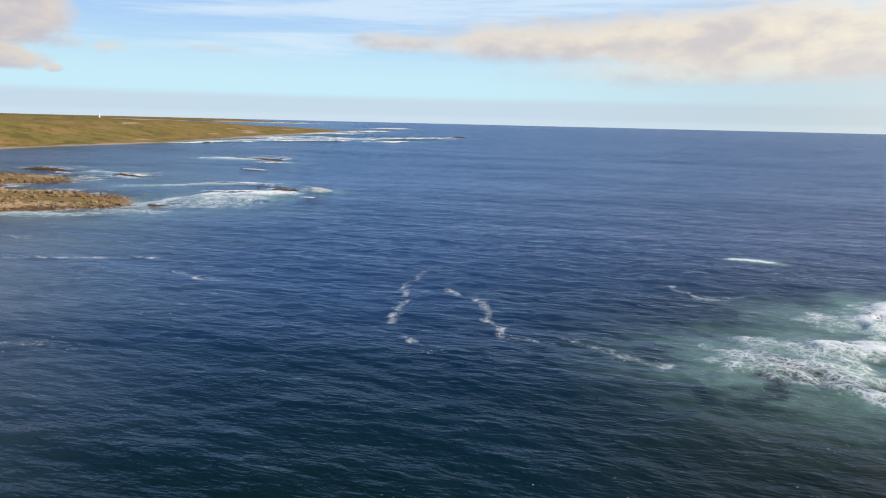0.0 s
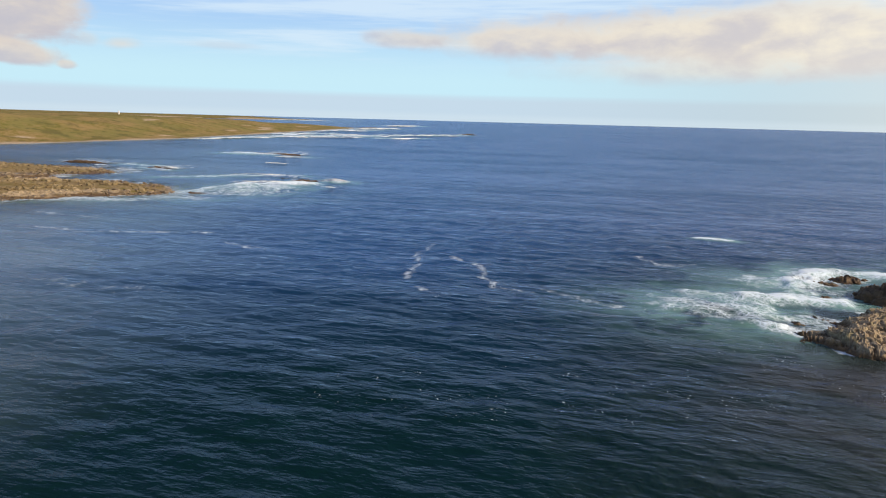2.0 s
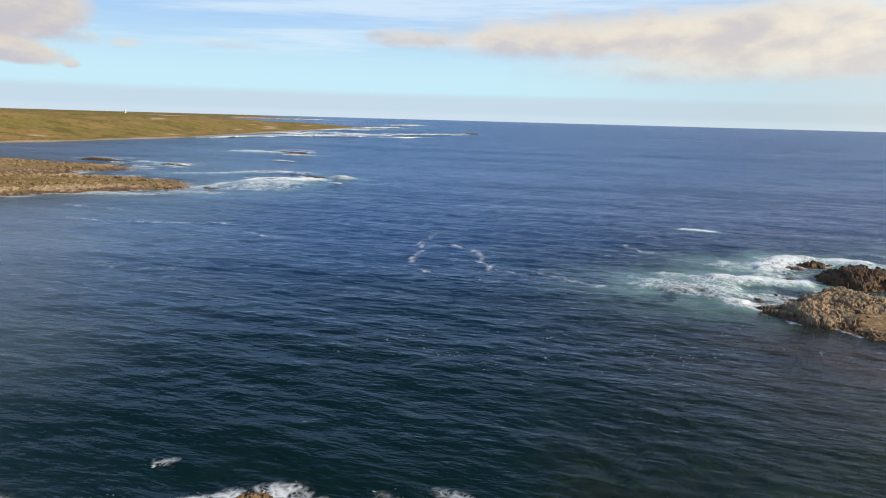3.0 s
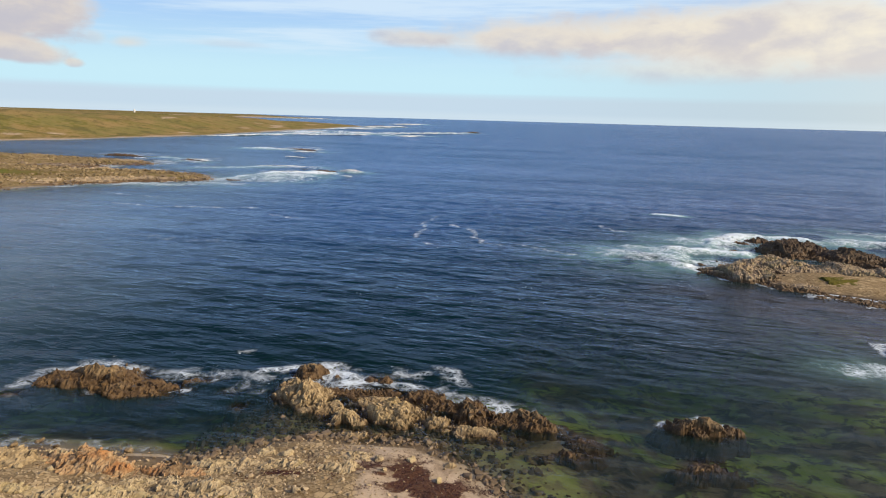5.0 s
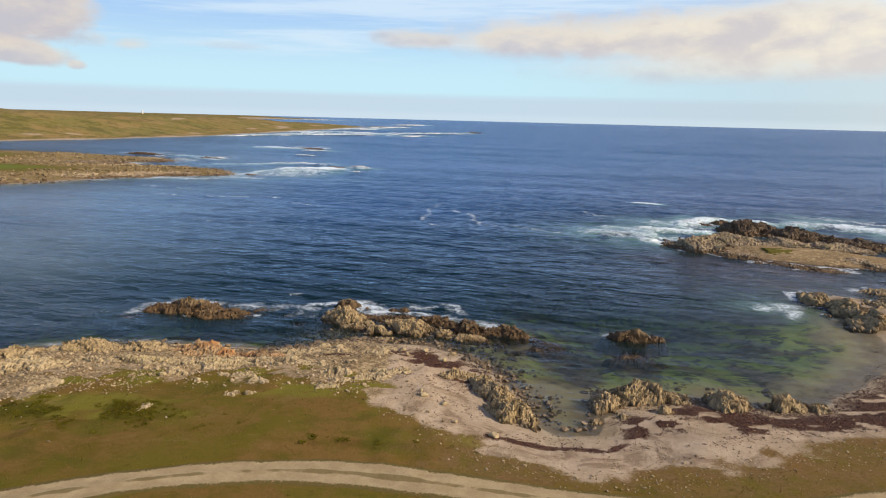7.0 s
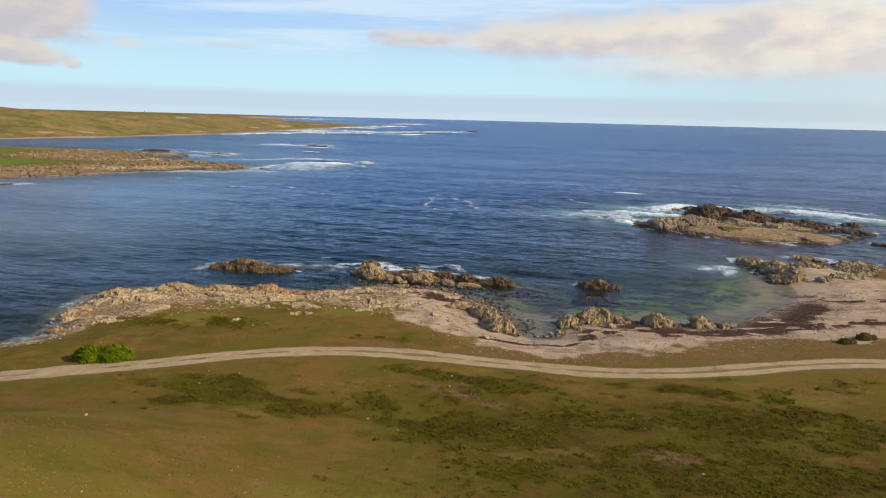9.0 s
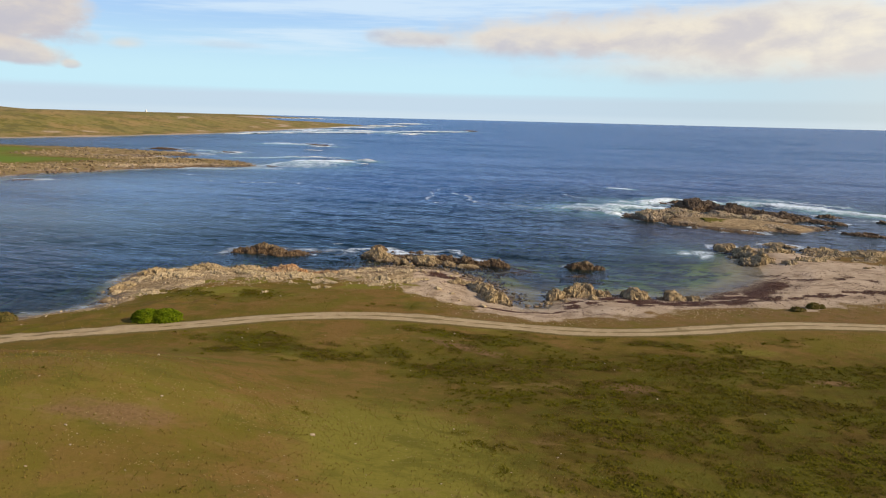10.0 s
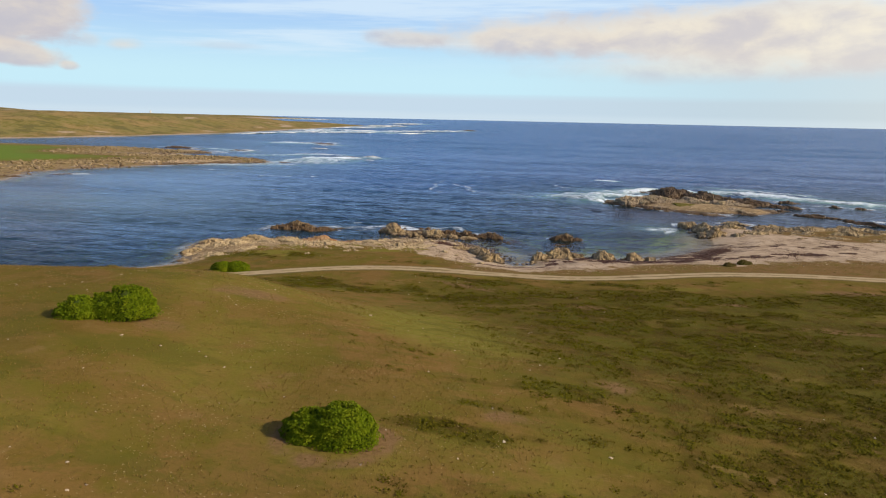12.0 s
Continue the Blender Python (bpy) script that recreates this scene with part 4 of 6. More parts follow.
def make_sea():
    xs = graded(-4000, 4000, -46, 90, 0.40, 1.024)
    ys = graded(-60, 4800, -32, 110, 0.40, 1.022)
    gx, gy = np.meshgrid(xs, ys)
    step = np.maximum(np.gradient(xs)[None, :], np.gradient(ys)[:, None])
    depth = -ground_z(gx, gy)
    # rocks that stand in the water
    reef = np.full(gx.shape, -60.0)
    for co in ROCK_TOPS:
        np.maximum.at(reef, (np.clip(np.searchsorted(ys, co[:, 1]), 0, len(ys) - 1), np.clip(np.searchsorted(xs, co[:, 0]), 0, len(xs) - 1)), co[:, 2])
    depth = np.minimum(depth, -reef)
    calm = ramp(depth, 0.0, 1.6) * (0.25 + 0.75 * (1 - ramp(gx, 12, 30) * ramp(-gy, -30, 0)))
    rng = np.random.RandomState(5)
    z = np.zeros_like(gx)
    for i in range(34):
        lam = 1.1 * 1.085 ** i
        ang = radians(-102) + rng.normal(0, 0.80)
        k = 2 * math.pi / lam
        ph = k * (gx * math.cos(ang) + gy * math.sin(ang)) + rng.uniform(0, 6.28) + 1.6 * fbm(gx / 40, gy / 40, 70 + i % 5, 2)
        wave = np.exp(0.9 * np.sin(ph)) / 1.22 - 1.0
        z += lam ** 0.35 * 0.0080 * wave * np.clip((lam / step - 2.5) / 3.0, 0, 1)
    # long swell that steepens and breaks
    ph = 2 * math.pi / 26 * (gy * 0.93 + gx * 0.36) + 3 * fbm(gx / 60, gy / 60, 77, 2)
    z += 0.09 * (np.exp(1.3 * np.sin(ph)) / 1.7 - 0.8) * ramp(gx - 0.5 * gy, -60, 20) * np.clip((26 / step - 2.5) / 3.0, 0, 1)
    z *= np.maximum(calm, 0.10) * (1 - 0.6 * ramp(gx + 0.3 * gy, 5, 14) * ramp(-gx, -46, -38) * ramp(-gy, -14, 2))
    foam, milk = np.zeros_like(gx), np.zeros_like(gx)
    for lines in (SURF_REEF, SURF_ISLAND, SURF_SPIT, SURF_POINT, THREADS, THREADS_NEAR):
        for ax, ay, bx, by, w, power in lines:
            if lines is THREADS:
                w = 0.85 * w
            grow = 4.0 * w + 3
            m = (gx > min(ax, bx) - grow) & (gx < max(ax, bx) + grow) & (gy > min(ay, by) - grow) & (gy < max(ay, by) + grow)
            x, y = gx[m], gy[m]
            x = x + 1.5 * w ** 0.5 * (fbm(x / 2.5, y / 2.5, 81, 3) - 0.5) * 2
            y = y + 1.5 * w ** 0.5 * (fbm(x / 2.5, y / 2.5, 84, 3) - 0.5) * 2
            dist = line_distance(x, y, [(ax, ay), (bx, by)]) / w
            foam[m] = np.maximum(foam[m], power * np.exp(-(dist / 1.25) ** 2))
            if power > 0.34 and lines not in (SURF_REEF, THREADS):
                milk[m] = np.maximum(milk[m], np.minimum(0.95, 0.95 * power) * np.exp(-(dist / 2.7) ** 2) * ramp(fbm(x / 6, y / 6, 89, 3), 0.2, 0.6))
            if power > 0.6:
                z[m] += np.minimum(0.22 * w, 1.6) * power * np.exp(-(dist / 1.1) ** 2) * np.clip(depth[m] - 0.2, 0, 1)
    # thin wash where the sea meets the reefs and the open shore
    rim = ramp(depth, -0.05, 0.05) * (1 - ramp(depth, 0.1, 0.5))
    foam = np.maximum(foam, 0.30 * rim * ramp(-gx, -12, 0) * (1 - ramp(gx, -17, -12) * ramp(-gy, -2, 1)))
    # white wash thrown up on the seaward side of the rocks
    dry = (reef > -0.12).astype(float)
    wash = np.zeros_like(dry)
    for k in range(2, 8):
        for j in (-2, -1, 0, 1, 2):
            wash = np.maximum(wash, np.roll(np.roll(dry, k - 1, axis=0), j, axis=1) * (1.15 - 0.11 * k - 0.08 * abs(j)))
    open_side = 1 - 0.85 * ramp(gx + 0.5 * gy, 4, 10) * ramp(-gx, -48, -36) * ramp(-gy, -12, 0)
    wash = wash * open_side * ramp(fbm(gx / 3.1, gy / 2.6, 87, 4), 0.34, 0.60) * ramp(gy + 0.35 * gx, -2.5, 0.5)
    foam = np.maximum(foam, 0.66 * wash)
    clear = np.exp(-np.maximum(depth, 0) / (0.8 + 1.3 * ramp(gx, 3, 10)))
    clear *= (1 - 0.5 * milk) * (1 - 0.65 * ramp(gy, 4, 18) * ramp(gx, 14, 24))
    shelter = ramp(gx + 0.3 * gy, 5, 14) * ramp(-gx, -46, -38) * ramp(-gy, -14, 2)
    # brown weed beds and painted sun glare in the shallow sound behind the islet
    kelp_glare = 0.62 * np.exp(-(((gx - 45 + 0.3 * (gy - 24)) / 17) ** 2 + ((gy - 26) / 13) ** 2)) * (0.45 + 1.1 * ramp(fbm(gx / 7, gy / 5, 91, 4), 0.35, 0.65))
    kelp_glare = np.clip(kelp_glare, 0, 0.9)
    # offing and open_sea carry the painted sky reflection outwards from the coast
    me = sheet("sea", xs, ys, z, {"clear": clear, "foam": foam, "milk": milk, "kelp_glare": kelp_glare, "shelter": shelter, "offing": ramp(-inside_distance(gx, gy, NEAR_COAST) + 30 * (fbm(gx / 40, gy / 25, 88, 3) - 0.5), 30, 105), "bay": 0.95 * ramp(-gx - 0.12 * (gy - 60) + 34 * (fbm(gx / 30, gy / 12, 90, 3) - 0.5), 14, 72) * ramp(gy, -30, 40) * (1 - 0.5 * ramp(gy, 150, 300)), "open_sea": ramp(-inside_distance(gx, gy, NEAR_COAST), 95, 280)})
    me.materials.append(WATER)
    tagged(new("water", me), "wind-ruffled deep blue sea with white foam", "sea", kind="structure")


def spline(points, step):
    pts = [Vector((*p, 0)) for p in points]
    out = []
    for i in range(len(pts) - 1):
        a, b, c, d = pts[max(i - 1, 0)], pts[i], pts[i + 1], pts[min(i + 2, len(pts) - 1)]
        k = max(2, int((c - b).length / step))
        for j in range(k):
            t = j / k
            out.append(0.5 * ((2 * b) + (c - a) * t + (2 * a - 5 * b + 4 * c - d) * t * t + (3 * b - a - 3 * c + d) * t ** 3))
    return np.array([(p.x, p.y) for p in out])


def make_road():
    mid = spline(ROAD, 0.5)
    tan = np.gradient(mid, axis=0)
    tan /= np.linalg.norm(tan, axis=1)[:, None]
    side = np.stack([-tan[:, 1], tan[:, 0]], 1)
    across = np.linspace(-1, 1, 15)
    half = 1.38 + 0.5 * (fbm(mid[:, 0] / 4, mid[:, 1] / 4, 90, 3) - 0.5)
    p = mid[:, None, :] + side[:, None, :] * (across[None, :] * half[:, None])[:, :, None]
    x, y = p[:, :, 0], p[:, :, 1]
    z = ground_z(x, y) + 0.03 - 0.035 * np.exp(-((np.abs(across) - 0.45) / 0.2) ** 2)[None, :] - 0.05 * ramp(np.abs(across), 0.8, 1.0)[None, :]
    co = np.stack([x.ravel(), y.ravel(), z.ravel()], 1)
    m = len(across)
    i = (np.arange(len(mid) - 1)[:, None] * m + np.arange(m - 1)[None, :]).ravel()
    me = mesh_from("road", co, np.stack([i, i + m, i + m + 1, i + 1], 1), {"side": np.tile(across, len(mid))}, True)
    me.materials.append(GRAVEL)
    tagged(new("road", me), "pale two-wheel gravel track through the turf", "track", kind="structure")


make_ground()
make_road()


# ---- rocks ----
def block_stone(seed):
    """An angular split stone."""
    rng = np.random.RandomState(seed)
    bm = bmesh.new()
    for _ in range(16):
        p = rng.normal(0, 1, 3)
        p = p / np.max(np.abs(p) ** 1.0) * rng.uniform(0.75, 1.0)
        bm.verts.new((p[0] * 1.1, p[1] * 0.8, p[2] * 0.65))
    hull = bmesh.ops.convex_hull(bm, input=bm.verts[:])
    bmesh.ops.delete(bm, geom=[g for g in set(hull["geom_interior"]) | set(hull["geom_unused"]) if isinstance(g, bmesh.types.BMVert)], context="VERTS")
    bmesh.ops.triangulate(bm, faces=bm.faces[:])
    bm.verts.index_update()
    out = np.array([v.co[:] for v in bm.verts]), np.array([[v.index for v in f.verts] for f in bm.faces])
    bm.free()
    return out


JOINTED = [block_stone(k) for k in range(201, 213)]
ROCK_TOPS = []
STRIKE, DIP = 108, 0.34


def joint_blocks(u, v, z, sizes, strike, dip, rng):
    """Split blocks lying along one strike and leaning one way."""
    cos, tris, start = [], [], 0
    pick = rng.randint(0, len(JOINTED), len(u))
    for k, (verts, faces) in enumerate(JOINTED):
        m = pick == k
        if not m.any():
            continue
        n = int(m.sum())
        s = sizes[m][:, None]
        px = verts[None, :, 0] * s * rng.uniform(0.8, 1.7, (n, 1))
        py = verts[None, :, 1] * s * rng.uniform(0.28, 0.62, (n, 1))
        pz = verts[None, :, 2] * s * rng.uniform(0.75, 1.35, (n, 1))
        b = (dip + rng.normal(0, 0.16, n))[:, None]
        py, pz = py * np.cos(b) - pz * np.sin(b), py * np.sin(b) + pz * np.cos(b)
        c = rng.normal(0, 0.14, n)[:, None]
        px, pz = px * np.cos(c) - pz * np.sin(c), px * np.sin(c) + pz * np.cos(c)
        a = (strike + rng.normal(0, 0.22, n))[:, None]
        px, py = px * np.cos(a) - py * np.sin(a), px * np.sin(a) + py * np.cos(a)
        cos.append(np.stack([px + u[m][:, None], py + v[m][:, None], pz + z[m][:, None]], 2).reshape(-1, 3))
        tris.append((faces[None] + (start + np.arange(n) * len(verts))[:, None, None]).reshape(-1, 3))
        start += n * len(verts)
    return np.concatenate(cos), np.concatenate(tris)


def crag(name, x, y, rx, ry, turn, h, seed, mat, step=0.10, block=0.8, dense=1.0, rough_top=1.0):
    """A jointed rock: blocks of different height with cracks between them, in one solid shape."""
    h = 0.70 * h
    a = radians(turn)
    us = np.arange(-1.75 * rx, 1.75 * rx + step, step)
    vs = np.arange(-1.75 * ry, 1.75 * ry + step, step)
    u, v = np.meshgrid(us, vs)
    wx, wy = x + u * math.cos(a) - v * math.sin(a), y + u * math.sin(a) + v * math.cos(a)
    bend = 0.45 * block * (fbm(u / block, v / block, seed + 5, 3) - 0.5) * 2

    def crown(p, q):
        r = np.sqrt((p / rx) ** 2 + (q / ry) ** 2)
        edge = 1.0 + 0.75 * (fbm(p / (0.6 * rx) + seed, q / (0.6 * ry), seed, 4) - 0.5) * 2
        body = np.clip(1 - (r / edge) ** 1.8, 0, 1) ** 0.8
        rough = 0.45 + 1.25 * fbm(p / (0.5 * rx) - seed, q / (0.5 * ry) + 7, seed + 2, 3)
        return h * body * rough - 0.9 * np.clip(r / edge - 1, 0, 1) - 3.4 * np.clip(r / edge - 1, 0, 1) ** 2 - 0.25

    turn_in = radians(STRIKE) + 0.25 * math.sin(seed) - a
    ct, st = math.cos(turn_in), math.sin(turn_in)
    along, over = u * ct + v * st, v * ct - u * st

    def facets(b1, b2, sd, lean):
        """Tilted block tops between joints, and how near the next joint is."""
        f1, f2, rnd, cx, cy = cells((along + bend) / b1, (over + bend) / b2, sd)
        cx, cy = cx * b1 - bend, cy * b2 - bend
        cx, cy = cx * ct - cy * st, cx * st + cy * ct
        tx, ty = hash01(np.round(cx * 91), np.round(cy * 91), sd + 4) - 0.5, hash01(np.round(cx * 91), np.round(cy * 91), sd + 5) - 0.3
        return cx, cy, rnd, lean * (tx * (u - cx) * 0.8 + ty * (v - cy) * 1.3), f2 - f1

    top = crown(u, v)
    cx, cy, rnd, tilt1, gap1 = facets(block * 1.9, block * 1.2, seed, 0.32)
    sx, sy, rnd2, tilt2, gap2 = facets(block * 0.9, block * 0.34, seed + 9, 0.30)
    relief = rough_top * min(1.0, 0.35 + 0.5 * h)
    z = 0.70 * top + 0.30 * crown(cx, cy) + relief * (tilt1 + tilt2) + relief * ((rnd - 0.5) * 0.22 + (rnd2 - 0.5) * 0.11)
    crack = 1 - ramp(gap1, 0.02, 0.12)
    crack2 = 1 - ramp(gap2, 0.02, 0.18)
    z = z - relief * (0.17 * crack + 0.09 * crack2)
    z = z + (top - z) * ramp(-top, 0.25, 0.5)
    z = z + 0.02 * (fbm(u / 0.3, v / 0.3, seed + 4, 3) - 0.5) * min(1.0, h)
    floor_z = np.maximum(ground_z(wx, wy), -3.0)
    level = np.median(np.maximum(floor_z, 0))
    wz = level + z
    nx, ny = len(us), len(vs)
    co = np.stack([wx.ravel(), wy.ravel(), np.maximum(wz, level - 3.0).ravel()], 1)
    i = (np.arange(ny - 1)[:, None] * nx + np.arange(nx - 1)[None, :]).ravel()
    quads = np.stack([i, i + 1, i + nx + 1, i + nx], 1)
    keep = (top.ravel()[quads] > -2.2).any(axis=1) & (np.maximum(wz, floor_z - 0.4).ravel()[quads] > (floor_z - 0.3).ravel()[quads]).any(axis=1)
    quads = quads[keep]
    used = np.unique(quads)
    back = np.zeros(len(co), int)
    back[used] = np.arange(len(used))
    quads = back[quads]
    co, split = co[used], np.maximum(crack, 0.45 * crack2).ravel()[used]
    ROCK_TOPS.append(co)
    tris = np.concatenate([quads[:, [0, 1, 2]], quads[:, [0, 2, 3]]])
    # blocks standing proud along the joints
    rng = np.random.RandomState(seed)
    proud = np.flatnonzero((top.ravel() > -0.22) & ((wz - floor_z).ravel() > -0.15))
    n = int(np.clip(dense * 7.5 * len(proud) * step * step / block ** 2, 10, 520))
    if dense and len(proud):
        at = rng.choice(proud, min(n, len(proud)), replace=False)
        sizes = block * min(1.0, 0.45 + 0.45 * h) * (0.15 + 0.30 * rng.uniform(0, 1, len(at)) ** 1.8)
        bco, btri = joint_blocks(wx.ravel()[at], wy.ravel()[at], wz.ravel()[at] - 0.42 * sizes, sizes, radians(STRIKE) + 0.25 * math.sin(seed), DIP, rng)
        tris = np.concatenate([tris, btri + len(co)])
        co, split = np.concatenate([co, bco]), np.concatenate([split, np.zeros(len(bco))])
    me = mesh_from(name, co - np.array([x, y, 0]), tris, {"crack": split}, False)
    me.materials.append(mat)
    ob = new(name, me)
    ob.location = (x, y, 0)
    return ob


def crags(rows, name, mat, label, group, **more):
    for i, (x, y, rx, ry, turn, h) in enumerate(rows):
        tagged(crag(name, x, y, rx, ry, turn, h, 100 + int(abs(x * 13 + y * 7)), mat, **more), label, "rock", group)


# x, y, half length, half width, turn, height
REEF_WET = [(-8.8, 4.0, 1.7, 1.3, 10, 1.2), (-3.6, 3.2, 1.5, 0.8, 0, 0.8), (-4.5, 0.6, 3.2, 1.2, -8, 0.7), (0.2, 0.0, 2.4, 1.2, -12, 1.1), (3.3, -2.4, 1.7, 1.7, 20, 1.5),
            (6.4, -3.1, 2.6, 1.2, -12, 1.3), (2.0, -1.6, 2.0, 0.9, -10, 0.9), (4.6, -5.6, 1.6, 0.7, -10, 0.5), (10.4, -5.4, 1.3, 0.6, -10, 0.40), (9.0, -7.4, 1.6, 0.7, 10, 0.45), (18.0, -3.4, 1.9, 1.1, -8, 1.3), (20.4, -3.5, 0.8, 0.6, 0, 0.7), (17.0, -8.4, 1.7, 0.7, 6, 0.5)]
REEF_TAN = [(-8.2, -0.9, 2.4, 1.9, -35, 1.7), (-4.9, -4.0, 1.6, 1.1, 8, 1.25), (-1.5, -3.0, 2.3, 1.8, -20, 1.75), (1.2, -3.8, 1.5, 1.0, 10, 1.1), (-11.6, -2.6, 1.1, 0.6, 0, 0.6), (1.2, -7.0, 1.6, 0.8, -10, 0.7), (-6.0, -2.4, 2.6, 1.3, -12, 0.8), (-2.6, -1.0, 3.0, 1.3, 0, 0.85), (3.2, -4.9, 2.2, 1.0, -8, 0.7), (-3.6, -6.0, 2.0, 0.8, 10, 0.6), (-9.4, 1.9, 1.8, 0.9, 20, 0.8)]
SKERRY = [(-24.2, 1.3, 3.9, 1.9, -3, 1.5), (-21.4, -0.6, 3.2, 1.0, 4, 1.05), (-19.4, 0.5, 1.9, 0.9, 0, 0.8), (-16.9, 2.0, 1.3, 0.55, 5, 0.5), (-29.0, -1.7, 1.0, 0.5, 0, 0.35),
          (-23.0, 4.3, 0.7, 0.4, 0, 0.5), (-13.6, 0.2, 1.0, 0.5, 30, 0.35)]
COVE = [(4.6, -17.2, 1.5, 2.3, 28, 1.5), (5.9, -20.4, 1.5, 2.3, 18, 1.6), (12.7, -18.4, 1.3, 1.4, 20, 1.5), (15.6, -17.2, 2.6, 1.6, -6, 2.0), (17.9, -17.4, 1.0, 1.2, 30, 1.2), (16.4, -19.7, 0.55, 0.45, 0, 0.9),
        (21.2, -17.8, 1.9, 1.7, -25, 1.9), (25.0, -17.8, 1.7, 1.1, -12, 1.3), (27.4, -17.9, 0.9, 0.9, 0, 1.1), (11.8, -21.0, 0.9, 0.6, 30, 0.7), (2.2, -15.0, 1.5, 0.8, 25, 0.9), (13.4, -20.6, 1.0, 0.5, 10, 0.6)]
LEDGE_FRONT = [(-32.0, -13.2, 3.2, 2.4, 30, 1.5), (-27.0, -11.2, 3.4, 1.9, -4, 1.6), (-22.5, -11.2, 2.6, 1.6, 6, 1.3), (-33.2, -20.0, 1.7, 3.4, -6, 1.1), (-32.3, -25.0, 1.2, 2.0, -20, 0.7)]
LEDGE_RUST = [(-17.6, -11.2, 3.6, 1.7, -3, 1.5), (-12.6, -11.6, 2.4, 1.3, -10, 0.9)]
LEDGE_PALE = [(-28.5, -16.2, 4.2, 1.6, 8, 1.0), (-22.0, -15.0, 4.0, 1.1, -3, 0.8), (-16.2, -14.9, 3.8, 1.0, 4, 0.85), (-10.6, -13.6, 3.2, 1.0, -6, 0.8), (-7.2, -10.8, 2.8, 0.9, 6, 0.7), (-6.4, -16.0, 1.7, 0.7, -12, 0.75),
              (-21.4, -17.6, 1.6, 0.7, 12, 0.6), (-14.0, -17.2, 1.8, 0.6, -5, 0.5), (-2.2, -15.4, 1.4, 0.7, 15, 0.7), (-25.0, -19.4, 1.4, 0.6, 20, 0.5), (-17.0, -23.2, 1.3, 0.8, 40, 0.45)]
BAR = [(42.4, 12.6, 2.6, 1.5, 80, 1.5), (43.4, 8.0, 2.8, 1.7, 85, 1.8), (43.6, 3.2, 2.6, 1.6, 60, 1.7), (46.4, 0.6, 1.5, 1.0, 20, 0.9), (49.6, 2.4, 2.2, 1.1, 0, 1.0), (48.8, 9.6, 2.4, 1.6, 30, 1.3), (52.6, 16.6, 2.8, 1.1, -10, 0.9),
       (55.6, 9.6, 2.4, 1.4, 0, 1.3), (61.5, 9.0, 4.0, 2.0, 5, 1.4), (68.5, 8.6, 4.2, 2.2, -4, 1.4), (65.5, 2.8, 4.0, 1.5, 0, 0.9), (75.5, 6.4, 3.6, 2.0, 8, 1.2), (58.6, 3.4, 2.6, 1.2, 20, 0.8), (83.0, 9.0, 4.5, 2.2, 0, 1.3), (53.5, 5.4, 1.8, 1.0, 20, 0.9), (57.0, 13.2, 2.6, 1.2, -5, 1.1), (60.5, -1.6, 2.4, 1.0, -10, 0.8), (66.5, -3.6, 2.2, 0.9, -15, 0.7), (71.5, -0.6, 2.6, 1.1, 0, 0.8), (54.8, -2.4, 1.1, 0.6, 0, 0.5)]
ISLET = [(39.8, 44.0, 5.0, 4.2, 20, 2.4), (46.5, 49.0, 6.0, 4.6, -10, 2.5), (53.5, 46.5, 6.0, 4.4, -25, 2.0), (61.0, 45.0, 6.5, 4.4, -20, 1.7), (44.5, 37.0, 4.6, 2.8, -35, 1.0),
         (50.5, 31.0, 6.0, 2.2, -30, 0.6), (58.0, 34.5, 6.0, 3.2, -20, 0.7), (66.0, 36.0, 4.5, 2.2, -25, 0.8)]
ISLET_DARK = [(54.8, 61.0, 5.5, 5.0, 30, 2.7), (60.5, 56.5, 6.5, 4.0, -25, 2.3), (68.0, 50.0, 6.0, 3.6, -25, 2.0), (44.5, 62.0, 2.2, 1.0, -10, 0.8), (49.0, 69.0, 2.2, 1.1, -30, 1.0), (53.5, 71.5, 3.0, 1.6, 10, 1.4),
              (36.2, 50.4, 1.4, 0.9, 0, 0.6), (74.0, 44.0, 4.0, 1.8, -30, 1.1), (73.5, 29.0, 5.0, 1.2, -30, 1.1), (78.5, 20.0, 5.5, 1.3, -62, 1.0), (79.0, 53.0, 2.8, 1.3, -20, 1.2)]
OUTER = [(85.5, 46.8, 3.0, 1.0, -20, 0.9), (91.0, 44.0, 2.2, 0.9, -10, 0.8), (99.0, 40.0, 3.5, 1.2, -15, 0.9), (88.0, 22.0, 6.0, 1.4, -10, 0.9), (70.5, 38.0, 2.4, 1.0, -30, 0.7)]
FAR_REEF = [(-73.0, 147.0, 5.5, 3.0, 20, 1.6), (-84.0, 146.0, 8.0, 5.0, 25, 1.3), (-96.0, 138.0, 9.0, 6.0, 40, 1.3), (-108.0, 128.0, 8.0, 6.0, 40, 1.2), (-98.0, 166.0, 10.0, 4.5, 10, 1.3), (-114.0, 196.0, 6.0, 4.0, 60, 1.4),
            (-124.0, 205.0, 10.0, 4.0, -10, 1.3), (-112.0, 165.0, 10.0, 5.0, 10, 1.4), (-130.0, 180.0, 12.0, 7.0, 10, 1.4), (-118.0, 108.0, 5.0, 5.0, 60, 0.9)]
